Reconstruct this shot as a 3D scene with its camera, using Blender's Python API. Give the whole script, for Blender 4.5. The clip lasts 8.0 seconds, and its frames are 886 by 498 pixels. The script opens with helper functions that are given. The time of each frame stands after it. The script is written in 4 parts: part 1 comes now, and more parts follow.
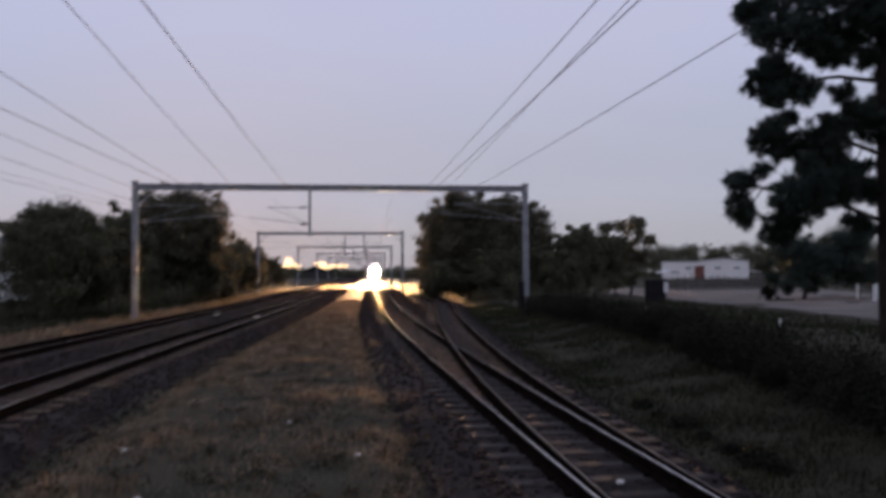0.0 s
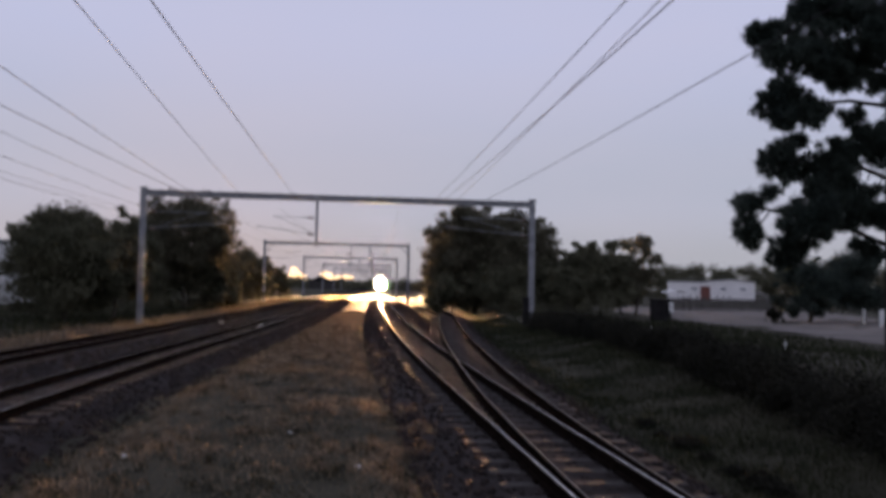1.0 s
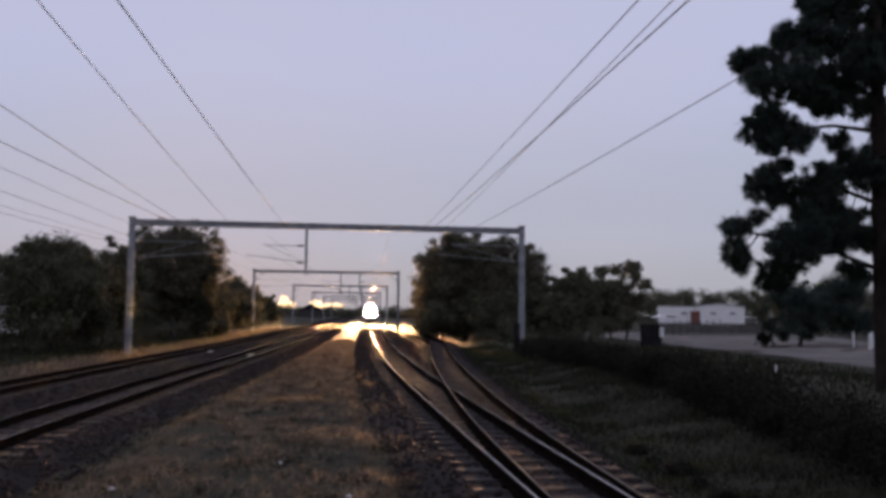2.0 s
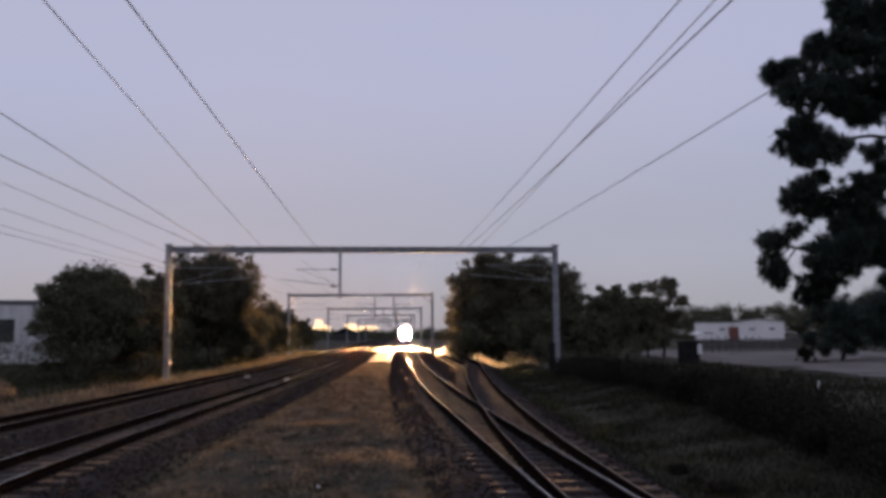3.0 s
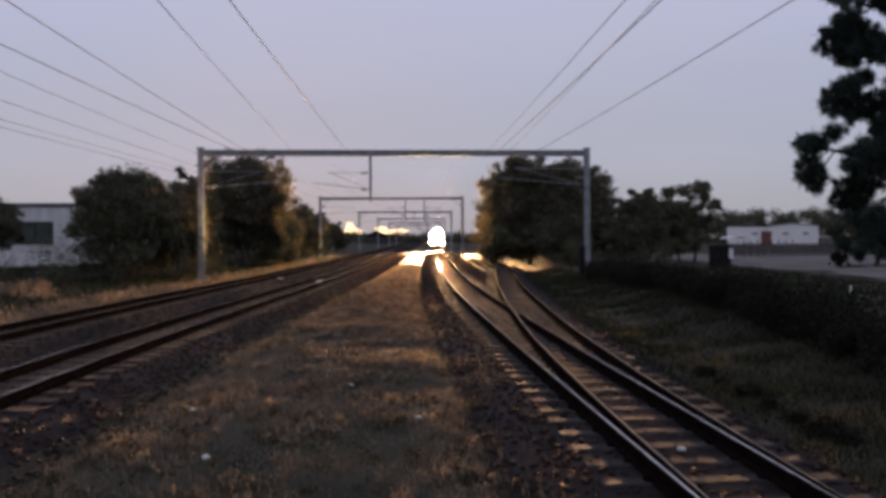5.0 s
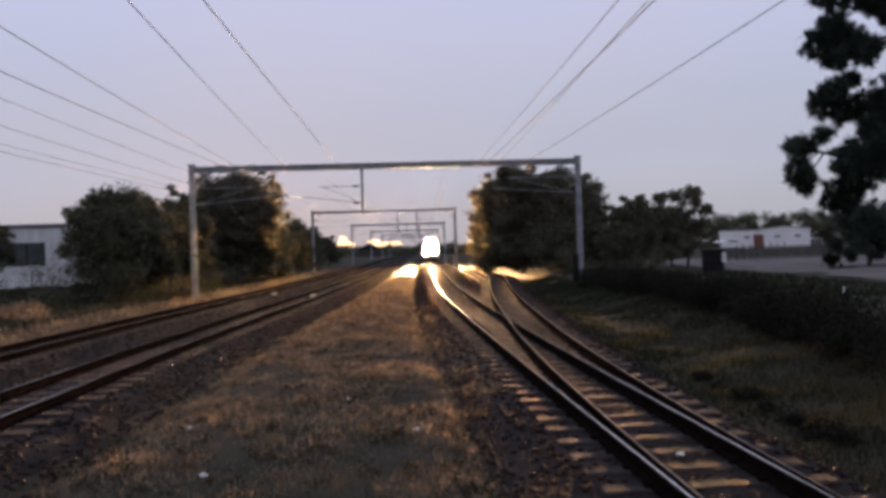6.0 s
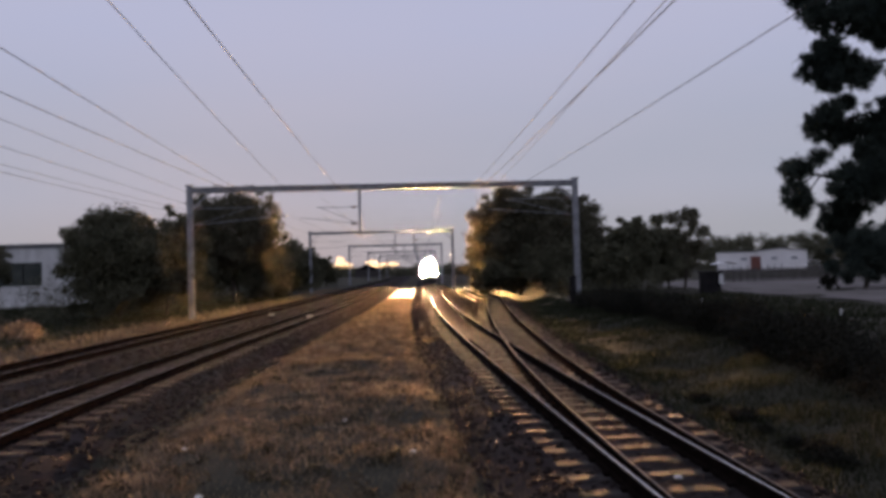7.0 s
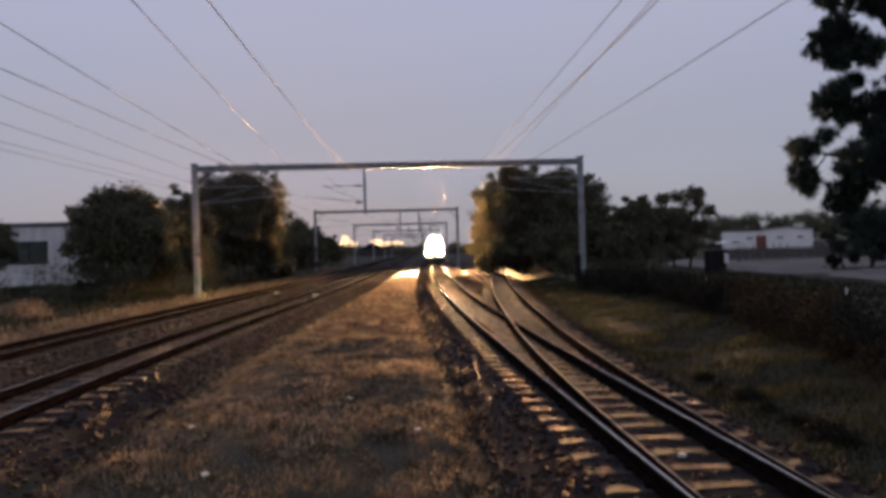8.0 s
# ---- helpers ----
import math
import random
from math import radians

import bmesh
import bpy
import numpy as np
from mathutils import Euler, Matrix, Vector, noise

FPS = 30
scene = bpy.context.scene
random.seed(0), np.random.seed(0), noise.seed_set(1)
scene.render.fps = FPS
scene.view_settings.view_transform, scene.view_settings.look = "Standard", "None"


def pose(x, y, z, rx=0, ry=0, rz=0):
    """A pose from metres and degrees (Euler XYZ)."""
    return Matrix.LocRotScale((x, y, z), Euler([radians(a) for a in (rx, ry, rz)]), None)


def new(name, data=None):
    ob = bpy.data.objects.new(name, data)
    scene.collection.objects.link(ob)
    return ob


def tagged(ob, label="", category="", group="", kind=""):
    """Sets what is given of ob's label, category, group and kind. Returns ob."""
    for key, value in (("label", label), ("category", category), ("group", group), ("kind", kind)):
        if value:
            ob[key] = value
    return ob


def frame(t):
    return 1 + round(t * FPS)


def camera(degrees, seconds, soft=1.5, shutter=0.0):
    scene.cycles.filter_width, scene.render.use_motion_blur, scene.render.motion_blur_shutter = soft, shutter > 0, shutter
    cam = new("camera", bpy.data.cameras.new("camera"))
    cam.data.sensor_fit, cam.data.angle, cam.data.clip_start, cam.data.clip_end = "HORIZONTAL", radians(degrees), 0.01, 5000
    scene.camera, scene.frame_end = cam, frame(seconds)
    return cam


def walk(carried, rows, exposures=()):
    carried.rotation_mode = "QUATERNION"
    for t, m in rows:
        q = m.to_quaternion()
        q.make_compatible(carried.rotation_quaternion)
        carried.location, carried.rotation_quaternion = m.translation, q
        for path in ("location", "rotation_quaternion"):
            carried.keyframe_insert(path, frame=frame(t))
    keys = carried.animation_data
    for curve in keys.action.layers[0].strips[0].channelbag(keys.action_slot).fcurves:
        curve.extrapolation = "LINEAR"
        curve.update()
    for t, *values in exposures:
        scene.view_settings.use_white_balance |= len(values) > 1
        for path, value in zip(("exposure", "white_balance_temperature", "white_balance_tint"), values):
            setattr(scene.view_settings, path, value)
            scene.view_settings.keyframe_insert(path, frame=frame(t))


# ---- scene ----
cam = camera(55.0, 8.0, soft=3.8, shutter=0.4)
# seconds and the camera's Euler angles; the camera is held by hand at one spot
EYE = (0.0, 0.0, 2.05)
PATH = [
    (0.0, 91.58, 0.42, -7.67),    (0.1, 90.87, -0.30, -6.62),    (0.2, 90.71, -0.38, -5.68),
    (0.3, 90.94, -0.54, -5.88),    (0.4, 91.52, -0.29, -6.57),    (0.5, 92.32, -0.72, -6.99),
    (0.6, 92.33, -0.74, -7.15),    (0.7, 92.79, -0.73, -7.09),    (0.8, 92.89, -0.56, -7.11),
    (0.9, 92.88, -0.55, -7.11),    (1.0, 92.50, -1.11, -7.32),    (1.1, 91.00, -1.35, -7.81),
    (1.2, 91.31, -1.55, -7.94),    (1.3, 91.41, -1.40, -7.93),    (1.4, 91.88, -1.42, -7.98),
    (1.5, 93.61, -0.83, -8.12),    (1.7, 94.32, -0.74, -8.18),    (2.8, 95.13, 0.82, -6.38),
    (3.0, 95.73, 0.52, -5.66),    (3.3, 96.05, 0.19, -5.70),    (3.4, 94.99, 0.32, -5.36),
    (3.5, 94.43, -0.18, -4.71),    (3.6, 94.44, -0.35, -3.96),    (3.8, 94.53, -0.79, -3.02),
    (4.0, 93.16, -0.77, -2.84),    (4.2, 93.25, -1.52, -2.65),    (4.4, 92.65, -2.09, -1.72),
    (4.5, 92.25, -2.01, -1.48),    (4.6, 91.30, -1.94, -2.12),    (4.7, 89.28, -0.90, -2.93),
    (5.8, 89.90, 1.13, -4.06),    (5.9, 90.20, 1.13, -4.06),    (6.0, 90.00, 1.77, -4.08),
    (6.5, 91.49, 1.55, -4.01),    (7.0, 91.41, 1.61, -4.26),    (7.5, 91.72, 1.55, -4.14),
    (7.8, 91.11, 1.12, -4.03),    (8.0, 90.00, 1.56, -3.93),
]
walk(cam, [(t, pose(*EYE, rx, ry, rz)) for t, rx, ry, rz in PATH],
     exposures=[(0.0, 0.0), (1.5, 0.05), (3.0, -0.15), (3.5, -0.15), (4.5, -0.18), (5.8, 0.12), (6.1, 0.1), (6.6, -0.12), (7.0, -0.14), (8.0, -0.28)])

# ---- world: dusk sky after sunset ----
world = bpy.data.worlds.new("dusk_sky")
scene.world = world
world.use_nodes = True
wn, wl = world.node_tree.nodes, world.node_tree.links
wn.clear()
sky = wn.new("ShaderNodeTexSky")
sky.sky_type, sky.sun_disc = "NISHITA", False
sky.sun_elevation, sky.sun_rotation = radians(1.0), radians(-8)
sky.air_density, sky.dust_density = 1.0, 1.5
coord = wn.new("ShaderNodeTexCoord")
sep = wn.new("ShaderNodeSeparateXYZ")
ramp = wn.new("ShaderNodeValToRGB")
ramp.color_ramp.interpolation = "EASE"
for pos_, col in ((0.0, (0.35, 0.35, 0.385)), (0.03, (0.365, 0.38, 0.435)), (0.10, (0.395, 0.42, 0.525)),
                  (0.30, (0.465, 0.49, 0.675)), (1.0, (0.37, 0.42, 0.61))):
    e = ramp.color_ramp.elements.new(pos_) if pos_ not in (0.0, 1.0) else ramp.color_ramp.elements[0 if pos_ == 0 else -1]
    e.color = (*col, 1)
cloudn = wn.new("ShaderNodeTexNoise")
cloudn.inputs["Scale"].default_value, cloudn.inputs["Detail"].default_value = 2.2, 4
cmap = wn.new("ShaderNodeMapping")
cmap.inputs["Scale"].default_value = (1, 1, 3.5)
cramp = wn.new("ShaderNodeMapRange")
cramp.inputs["From Min"].default_value, cramp.inputs["From Max"].default_value = 0.35, 0.7
cramp.inputs["To Min"].default_value, cramp.inputs["To Max"].default_value = 0.0, 0.22
cmix = wn.new("ShaderNodeMixRGB")
cmix.inputs[2].default_value = (0.56, 0.50, 0.58, 1)
bg1, bg2, addw, wout = (wn.new(k) for k in ("ShaderNodeBackground", "ShaderNodeBackground", "ShaderNodeAddShader", "ShaderNodeOutputWorld"))
wl.new(coord.outputs["Generated"], sep.inputs[0])
wl.new(sep.outputs["Z"], ramp.inputs[0])
wl.new(coord.outputs["Generated"], cmap.inputs[0])
wl.new(cmap.outputs[0], cloudn.inputs["Vector"])
wl.new(cloudn.outputs["Fac"], cramp.inputs["Value"])
wl.new(cramp.outputs[0], cmix.inputs[0])
wl.new(ramp.outputs[0], cmix.inputs[1])
wl.new(cmix.outputs[0], bg1.inputs[0])
wl.new(sky.outputs[0], bg2.inputs[0])
bg1.inputs[1].default_value, bg2.inputs[1].default_value = 1.06, 0.006
wl.new(bg1.outputs[0], addw.inputs[0])
wl.new(bg2.outputs[0], addw.inputs[1])
wl.new(addw.outputs[0], wout.inputs[0])


# ---- materials ----
def mat(name, c1, c2, scale=4.0, rough=0.8, metal=0.0, bump=0.3, fine=40.0, island=0.0, spread=0.0, trans=0.0, stretch=1.0):
    """A two-scale surface: patches from c1 to c2, fine grain and relief."""
    m = bpy.data.materials.new(name)
    m.use_nodes = True
    n, l = m.node_tree.nodes, m.node_tree.links
    b = n["Principled BSDF"]
    tc = n.new("ShaderNodeTexCoord")
    n1, n2 = n.new("ShaderNodeTexNoise"), n.new("ShaderNodeTexNoise")
    n1.inputs["Scale"].default_value, n1.inputs["Detail"].default_value = scale, 6
    n2.inputs["Scale"].default_value, n2.inputs["Detail"].default_value = fine, 3
    mp = n.new("ShaderNodeMapping")
    mp.inputs["Scale"].default_value = (1, 1, stretch)
    l.new(tc.outputs["Object"], mp.inputs[0])
    l.new(mp.outputs[0], n1.inputs["Vector"])
    l.new(tc.outputs["Object"], n2.inputs["Vector"])
    r = n.new("ShaderNodeValToRGB")
    r.color_ramp.elements[0].position, r.color_ramp.elements[1].position = 0.32, 0.68
    r.color_ramp.elements[0].color, r.color_ramp.elements[1].color = (*c1, 1), (*c2, 1)
    l.new(n1.outputs["Fac"], r.inputs[0])
    hsv = n.new("ShaderNodeHueSaturation")
    l.new(r.outputs[0], hsv.inputs["Color"])
    mr = n.new("ShaderNodeMapRange")
    mr.inputs["To Min"].default_value, mr.inputs["To Max"].default_value = 0.7, 1.3
    l.new(n2.outputs["Fac"], mr.inputs["Value"])
    value = mr.outputs[0]
    if island or spread:
        src = n.new("ShaderNodeNewGeometry").outputs["Random Per Island"] if island else n.new("ShaderNodeObjectInfo").outputs["Random"]
        amount = island or spread
        m2 = n.new("ShaderNodeMapRange")
        m2.inputs["To Min"].default_value, m2.inputs["To Max"].default_value = 1 - amount, 1 + amount
        l.new(src, m2.inputs["Value"])
        mul = n.new("ShaderNodeMath")
        mul.operation = "MULTIPLY"
        l.new(value, mul.inputs[0])
        l.new(m2.outputs[0], mul.inputs[1])
        value = mul.outputs[0]
    l.new(value, hsv.inputs["Value"])
    l.new(hsv.outputs[0], b.inputs["Base Color"])
    b.inputs["Roughness"].default_value, b.inputs["Metallic"].default_value = rough, metal
    b.inputs["Specular IOR Level"].default_value = 0.5 if rough < 0.65 else 0.08
    if bump:
        bp = n.new("ShaderNodeBump")
        bp.inputs["Strength"].default_value, bp.inputs["Distance"].default_value = bump, 0.02
        l.new(n2.outputs["Fac"], bp.inputs["Height"])
        l.new(bp.outputs[0], b.inputs["Normal"])
    if trans:
        tr = n.new("ShaderNodeBsdfTranslucent")
        mx = n.new("ShaderNodeMixShader")
        mx.inputs[0].default_value = trans
        l.new(hsv.outputs[0], tr.inputs[0])
        l.new(b.outputs[0], mx.inputs[1])
        l.new(tr.outputs[0], mx.inputs[2])
        l.new(mx.outputs[0], n["Material Output"].inputs[0])
    return m


def glow(name, colour, strength):
    m = bpy.data.materials.new(name)
    m.use_nodes = True
    b = m.node_tree.nodes["Principled BSDF"]
    b.inputs["Base Color"].default_value = (0.8, 0.8, 0.8, 1)
    b.inputs["Emission Color"].default_value = (*colour, 1)
    b.inputs["Emission Strength"].default_value = strength
    return m


def ground_material():
    """Dry grass, soil and green patches over a large sheet."""
    m = mat("ground_grass", (0.026, 0.025, 0.016), (0.058, 0.050, 0.034), scale=0.8, rough=0.95, bump=0.6, fine=18)
    return m


M_GROUND = ground_material()
M_BALLAST = mat("ballast", (0.017, 0.013, 0.012), (0.036, 0.028, 0.026), scale=1.2, rough=0.9, bump=1.0, fine=26)
M_STONE = mat("ballast_stone", (0.019, 0.015, 0.014), (0.042, 0.033, 0.030), scale=3, rough=0.95, bump=0.4, fine=60, island=0.2)
M_SLEEPER = mat("concrete_sleeper", (0.034, 0.029, 0.027), (0.066, 0.057, 0.052), scale=5, rough=0.9, bump=0.4, fine=70, spread=0.25)
M_RAILSIDE = mat("rusty_rail", (0.006, 0.0045, 0.004), (0.013, 0.009, 0.0075), scale=6, rough=0.95, bump=0.3, fine=60)
M_RAILSIDE.node_tree.nodes["Principled BSDF"].inputs["Specular IOR Level"].default_value = 0.0
M_RAILTOP = mat("polished_rail_head", (0.50, 0.47, 0.45), (0.64, 0.61, 0.59), scale=3, rough=0.24, metal=1.0, bump=0.03, fine=80)
M_RAILWORN = mat("dull_rail_head", (0.045, 0.032, 0.026), (0.10, 0.075, 0.062), scale=3, rough=0.42, metal=0.5, bump=0.08, fine=60)
M_GALV = mat("galvanised_steel", (0.20, 0.20, 0.21), (0.33, 0.33, 0.345), scale=2.5, rough=0.55, metal=0.35, bump=0.1, fine=30)
M_WIRE = mat("dark_copper_wire", (0.02, 0.019, 0.02), (0.04, 0.036, 0.036), scale=2, rough=0.9, metal=0.0, bump=0.0)
M_INSUL = mat("brown_porcelain", (0.10, 0.05, 0.035), (0.14, 0.07, 0.05), rough=0.3, bump=0.0)
M_DRYGRASS = mat("dry_grass", (0.12, 0.095, 0.066), (0.27, 0.21, 0.15), scale=1.3, rough=0.9, bump=0.0, fine=9, island=0.4, trans=0.35)
M_GREENGRASS = mat("green_grass", (0.022, 0.026, 0.014), (0.044, 0.046, 0.026), scale=0.9, rough=0.9, bump=0.0, fine=9, island=0.4, trans=0.3)
M_WEED = mat("low_weed_leaf", (0.022, 0.022, 0.013), (0.050, 0.045, 0.028), scale=1.5, rough=0.9, bump=0.0, fine=9, island=0.4, trans=0.2)
M_SEED = mat("pale_seed_head", (0.22, 0.17, 0.14), (0.36, 0.28, 0.24), scale=2, rough=0.9, bump=0.0, fine=9, island=0.3, trans=0.3)
M_LEAF = mat("eucalypt_leaf", (0.075, 0.070, 0.046), (0.135, 0.122, 0.082), scale=0.5, rough=0.7, bump=0.0, fine=8, island=0.45, trans=0.25)
M_LEAFDARK = mat("dense_leaf", (0.066, 0.066, 0.042), (0.125, 0.118, 0.076), scale=0.6, rough=0.7, bump=0.0, fine=8, island=0.45, trans=0.2)
M_NEEDLE = mat("pine_needle", (0.03, 0.04, 0.034), (0.065, 0.08, 0.066), scale=0.8, rough=0.75, bump=0.0, fine=8, island=0.4, trans=0.3)
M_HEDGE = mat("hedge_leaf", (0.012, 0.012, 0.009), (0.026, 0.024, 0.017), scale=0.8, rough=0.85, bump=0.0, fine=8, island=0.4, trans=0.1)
M_BARK = mat("bark", (0.04, 0.032, 0.025), (0.11, 0.095, 0.08), scale=3, rough=0.95, bump=0.8, fine=25)
M_DARKBARK = mat("pine_bark", (0.018, 0.014, 0.012), (0.04, 0.03, 0.025), scale=3, rough=0.95, bump=0.8, fine=25)
M_DIRT = mat("pale_dirt", (0.11, 0.095, 0.085), (0.20, 0.175, 0.16), scale=0.25, rough=0.95, bump=0.4, fine=6)
M_WHITEWALL = mat("weathered_white_render", (0.50, 0.485, 0.46), (0.82, 0.81, 0.79), scale=1.1, rough=0.85, bump=0.2, fine=12, stretch=0.22)
M_SHEDWALL = mat("white_sheet_wall", (0.78, 0.75, 0.73), (0.86, 0.83, 0.81), scale=0.3, rough=0.6, bump=0.1, fine=8)
M_ROOF = mat("grey_sheet_roof", (0.20, 0.20, 0.21), (0.33, 0.33, 0.34), scale=0.5, rough=0.5, metal=0.2, bump=0.1, fine=8)
M_DARKGLASS = mat("dark_glazing", (0.02, 0.028, 0.026), (0.045, 0.055, 0.05), scale=1, rough=0.2, bump=0.0)
M_REDROOF = mat("reddish_door", (0.16, 0.07, 0.06), (0.24, 0.11, 0.09), rough=0.7, bump=0.1)
M_BLACK = mat("dark_paint", (0.012, 0.011, 0.012), (0.024, 0.022, 0.022), scale=2, rough=0.8, bump=0.1)
M_WHITE = mat("white_paint", (0.62, 0.62, 0.60), (0.78, 0.78, 0.76), scale=4, rough=0.5, bump=0.05)
M_FENCE = mat("weathered_timber", (0.05, 0.045, 0.042), (0.10, 0.092, 0.088), scale=3, rough=0.9, bump=0.3, spread=0.3)
M_TRAIN = mat("train_paint", (0.30, 0.27, 0.12), (0.36, 0.32, 0.15), scale=1, rough=0.4, bump=0.0)
M_TRAINDARK = mat("train_underframe", (0.03, 0.03, 0.03), (0.05, 0.05, 0.05), rough=0.8, bump=0.1)
M_STEELSIDE = mat("stainless_carbody", (0.45, 0.45, 0.46), (0.55, 0.55, 0.56), scale=1, rough=0.35, metal=0.8, bump=0.0)
M_HEADLIGHT = glow("headlight_lens", (1.0, 0.54, 0.27), 4200000.0)
M_MARKER = glow("added_marker_glow", (1.0, 0.86, 0.62), 900.0)
# Board and windscreen emission, added so the whole train front looks dazzling
M_BOARDGLOW = glow("added_board_glow", (1.0, 0.78, 0.42), 40.0)
M_SCREENGLOW = glow("added_windscreen_glow", (1.0, 0.85, 0.6), 6.0)
M_CLOUDGLOW = glow("sunset_cloud_glow", (1.0, 0.62, 0.28), 1.6)


# ---- mesh helpers ----
def mesh_of(name, verts, faces, material, smooth=False):
    me = bpy.data.meshes.new(name)
    if isinstance(faces, np.ndarray):
        k = faces.shape[1]
        me.vertices.add(len(verts))
        me.vertices.foreach_set("co", np.asarray(verts, np.float32).ravel())
        me.loops.add(faces.size)
        me.loops.foreach_set("vertex_index", faces.astype(np.int32).ravel())
        me.polygons.add(len(faces))
        me.polygons.foreach_set("loop_start", np.arange(0, faces.size, k, dtype=np.int32))
        me.update(calc_edges=True)
    else:
        me.from_pydata([tuple(v) for v in verts], [], faces)
    me.materials.append(material)
    if smooth:
        me.polygons.foreach_set("use_smooth", [True] * len(me.polygons))
    me.update()
    return me


def part(name, bm, material=None, parent=None, label=""):
    """Links a bmesh or mesh as one object, under a thing or a part."""
    if isinstance(bm, bmesh.types.BMesh):
        me = bpy.data.meshes.new(name)
        bm.to_mesh(me)
        bm.free()
        me.materials.append(material)
    else:
        me = bm
    ob = new(name, me)
    if parent:
        ob.parent = parent
    if label:
        ob["label"] = label
    return ob


def thing(name, label, category, m=None, group="", kind=""):
    ob = new(name)
    ob.empty_display_size = 0.2
    if m is not None:
        ob.matrix_basis = m
    return tagged(ob, label, category, group, kind)


def box(bm, x0, x1, y0, y1, z0, z1, bevel=0.0):
    r = bmesh.ops.create_cube(bm, size=1, matrix=Matrix.LocRotScale(((x0 + x1) / 2, (y0 + y1) / 2, (z0 + z1) / 2), None, (x1 - x0, y1 - y0, z1 - z0)))
    if bevel:
        vs = set(r["verts"])
        es = [e for e in bm.edges if e.verts[0] in vs and e.verts[1] in vs]
        bmesh.ops.bevel(bm, geom=es, offset=bevel, segments=1, affect="EDGES")
    return bm


def tube(bm, a, b, r0, r1=None, seg=8, caps=True):
    a, b = Vector(a), Vector(b)
    d = b - a
    q = d.to_track_quat("Z", "Y")
    bmesh.ops.create_cone(bm, cap_ends=caps, segments=seg, radius1=r0, radius2=r0 if r1 is None else r1, depth=d.length,
                          matrix=Matrix.Translation((a + b) / 2) @ q.to_matrix().to_4x4())
    return bm


def bm_new():
    return bmesh.new()


def softplus(v):
    return float(np.log1p(np.exp(v))) if v < 30 else v


# ---- lines of the railway (metres; y runs along the line) ----
GAUGE = 1.067
GROUND = -0.42


def main_x(y):
    return 2.93 + 0.384 * softplus((y - 36) / 8)


def left_x(y):
    return -5.92 + 0.085 * 6 * softplus((y - 14) / 6) - 0.36 * softplus((y - 52) / 10)


def far_x(y):
    return left_x(y) - 3.75


def siding_x(y):
    if y < 22:
        e = 0.0018 * max(y, 0.0) ** 2
    elif y < 60:
        e = 0.871 + 0.08 * (y - 22)
    else:
        e = 3.911
    return main_x(y) + e


def smooth01(v):
    v = min(1.0, max(0.0, v))
    return v * v * (3 - 2 * v)


def ground_z(x, y):
    """The lie of the land round the line."""
    z = GROUND
    a, b = left_x(max(y, 0)) + 2.0, main_x(max(y, 0)) - 1.6
    if a < x < b:
        z += 0.20 * smooth01(min(x - a, b - x) / 0.9)
    z += 0.55 * smooth01((x - (main_x(y) + 3.2)) / 4.0) * smooth01((60 - y) / 40) * smooth01((22 - x) / 6)
    z += 0.5 * smooth01((x - (main_x(y) + 6)) / 4.0) * smooth01((y - 35) / 20) * smooth01((22 - x) / 6)
    z += 0.25 * smooth01((left_x(y) - 6.6 - x) / 3.0)
    far = max(abs(x) - 120, y - 500, -y - 60, 0)
    rough = 0.35 if a < x < b else 1.0
    return z + (0.09 * noise.noise((x * 0.35, y * 0.35, 0)) + 0.05 * noise.noise((x, y, 3))) * (rough if far == 0 else 0)


# ---- ground ----
def axis(stops):
    out = []
    for a, b, step in stops:
        out += list(np.arange(a, b, step))
    return out + [stops[-1][1]]


def build_ground():
    xs = axis([(-2500, -300, 440), (-300, -60, 40), (-60, -14, 4), (-14, 14, 0.5), (14, 60, 4), (60, 300, 40), (300, 2500, 440)])
    ys = axis([(-600, -60, 180), (-60, 4, 8), (4, 40, 0.6), (40, 110, 2.5), (110, 500, 30), (500, 4000, 500)])
    verts = [(x, y, ground_z(x, y)) for y in ys for x in xs]
    n = len(xs)
    faces = [(j * n + i, j * n + i + 1, (j + 1) * n + i + 1, (j + 1) * n + i) for j in range(len(ys) - 1) for i in range(n - 1)]
    tagged(part("ground", mesh_of("ground", verts, faces, M_GROUND, True), None),
           "uneven ground of dry and green grass beside the railway", "ground", kind="structure")


def strip(name, line, y0, y1, step, profile, material, lift=0.0):
    """A bed with a cross profile [(offset, z)] that follows a line."""
    verts, faces = [], []
    ys = axis([(y0, y1, step)])
    k = len(profile)
    for y in ys:
        for o, z in profile:
            j = 0.005 * noise.noise((o * 3, y * 1.7, line(y)))
            verts.append((line(y) + o, y, z + lift + j))
    for i in range(len(ys) - 1):
        for p in range(k - 1):
            faces.append((i * k + p, i * k + p + 1, (i + 1) * k + p + 1, (i + 1) * k + p))
    return mesh_of(name, verts, faces, material, True)


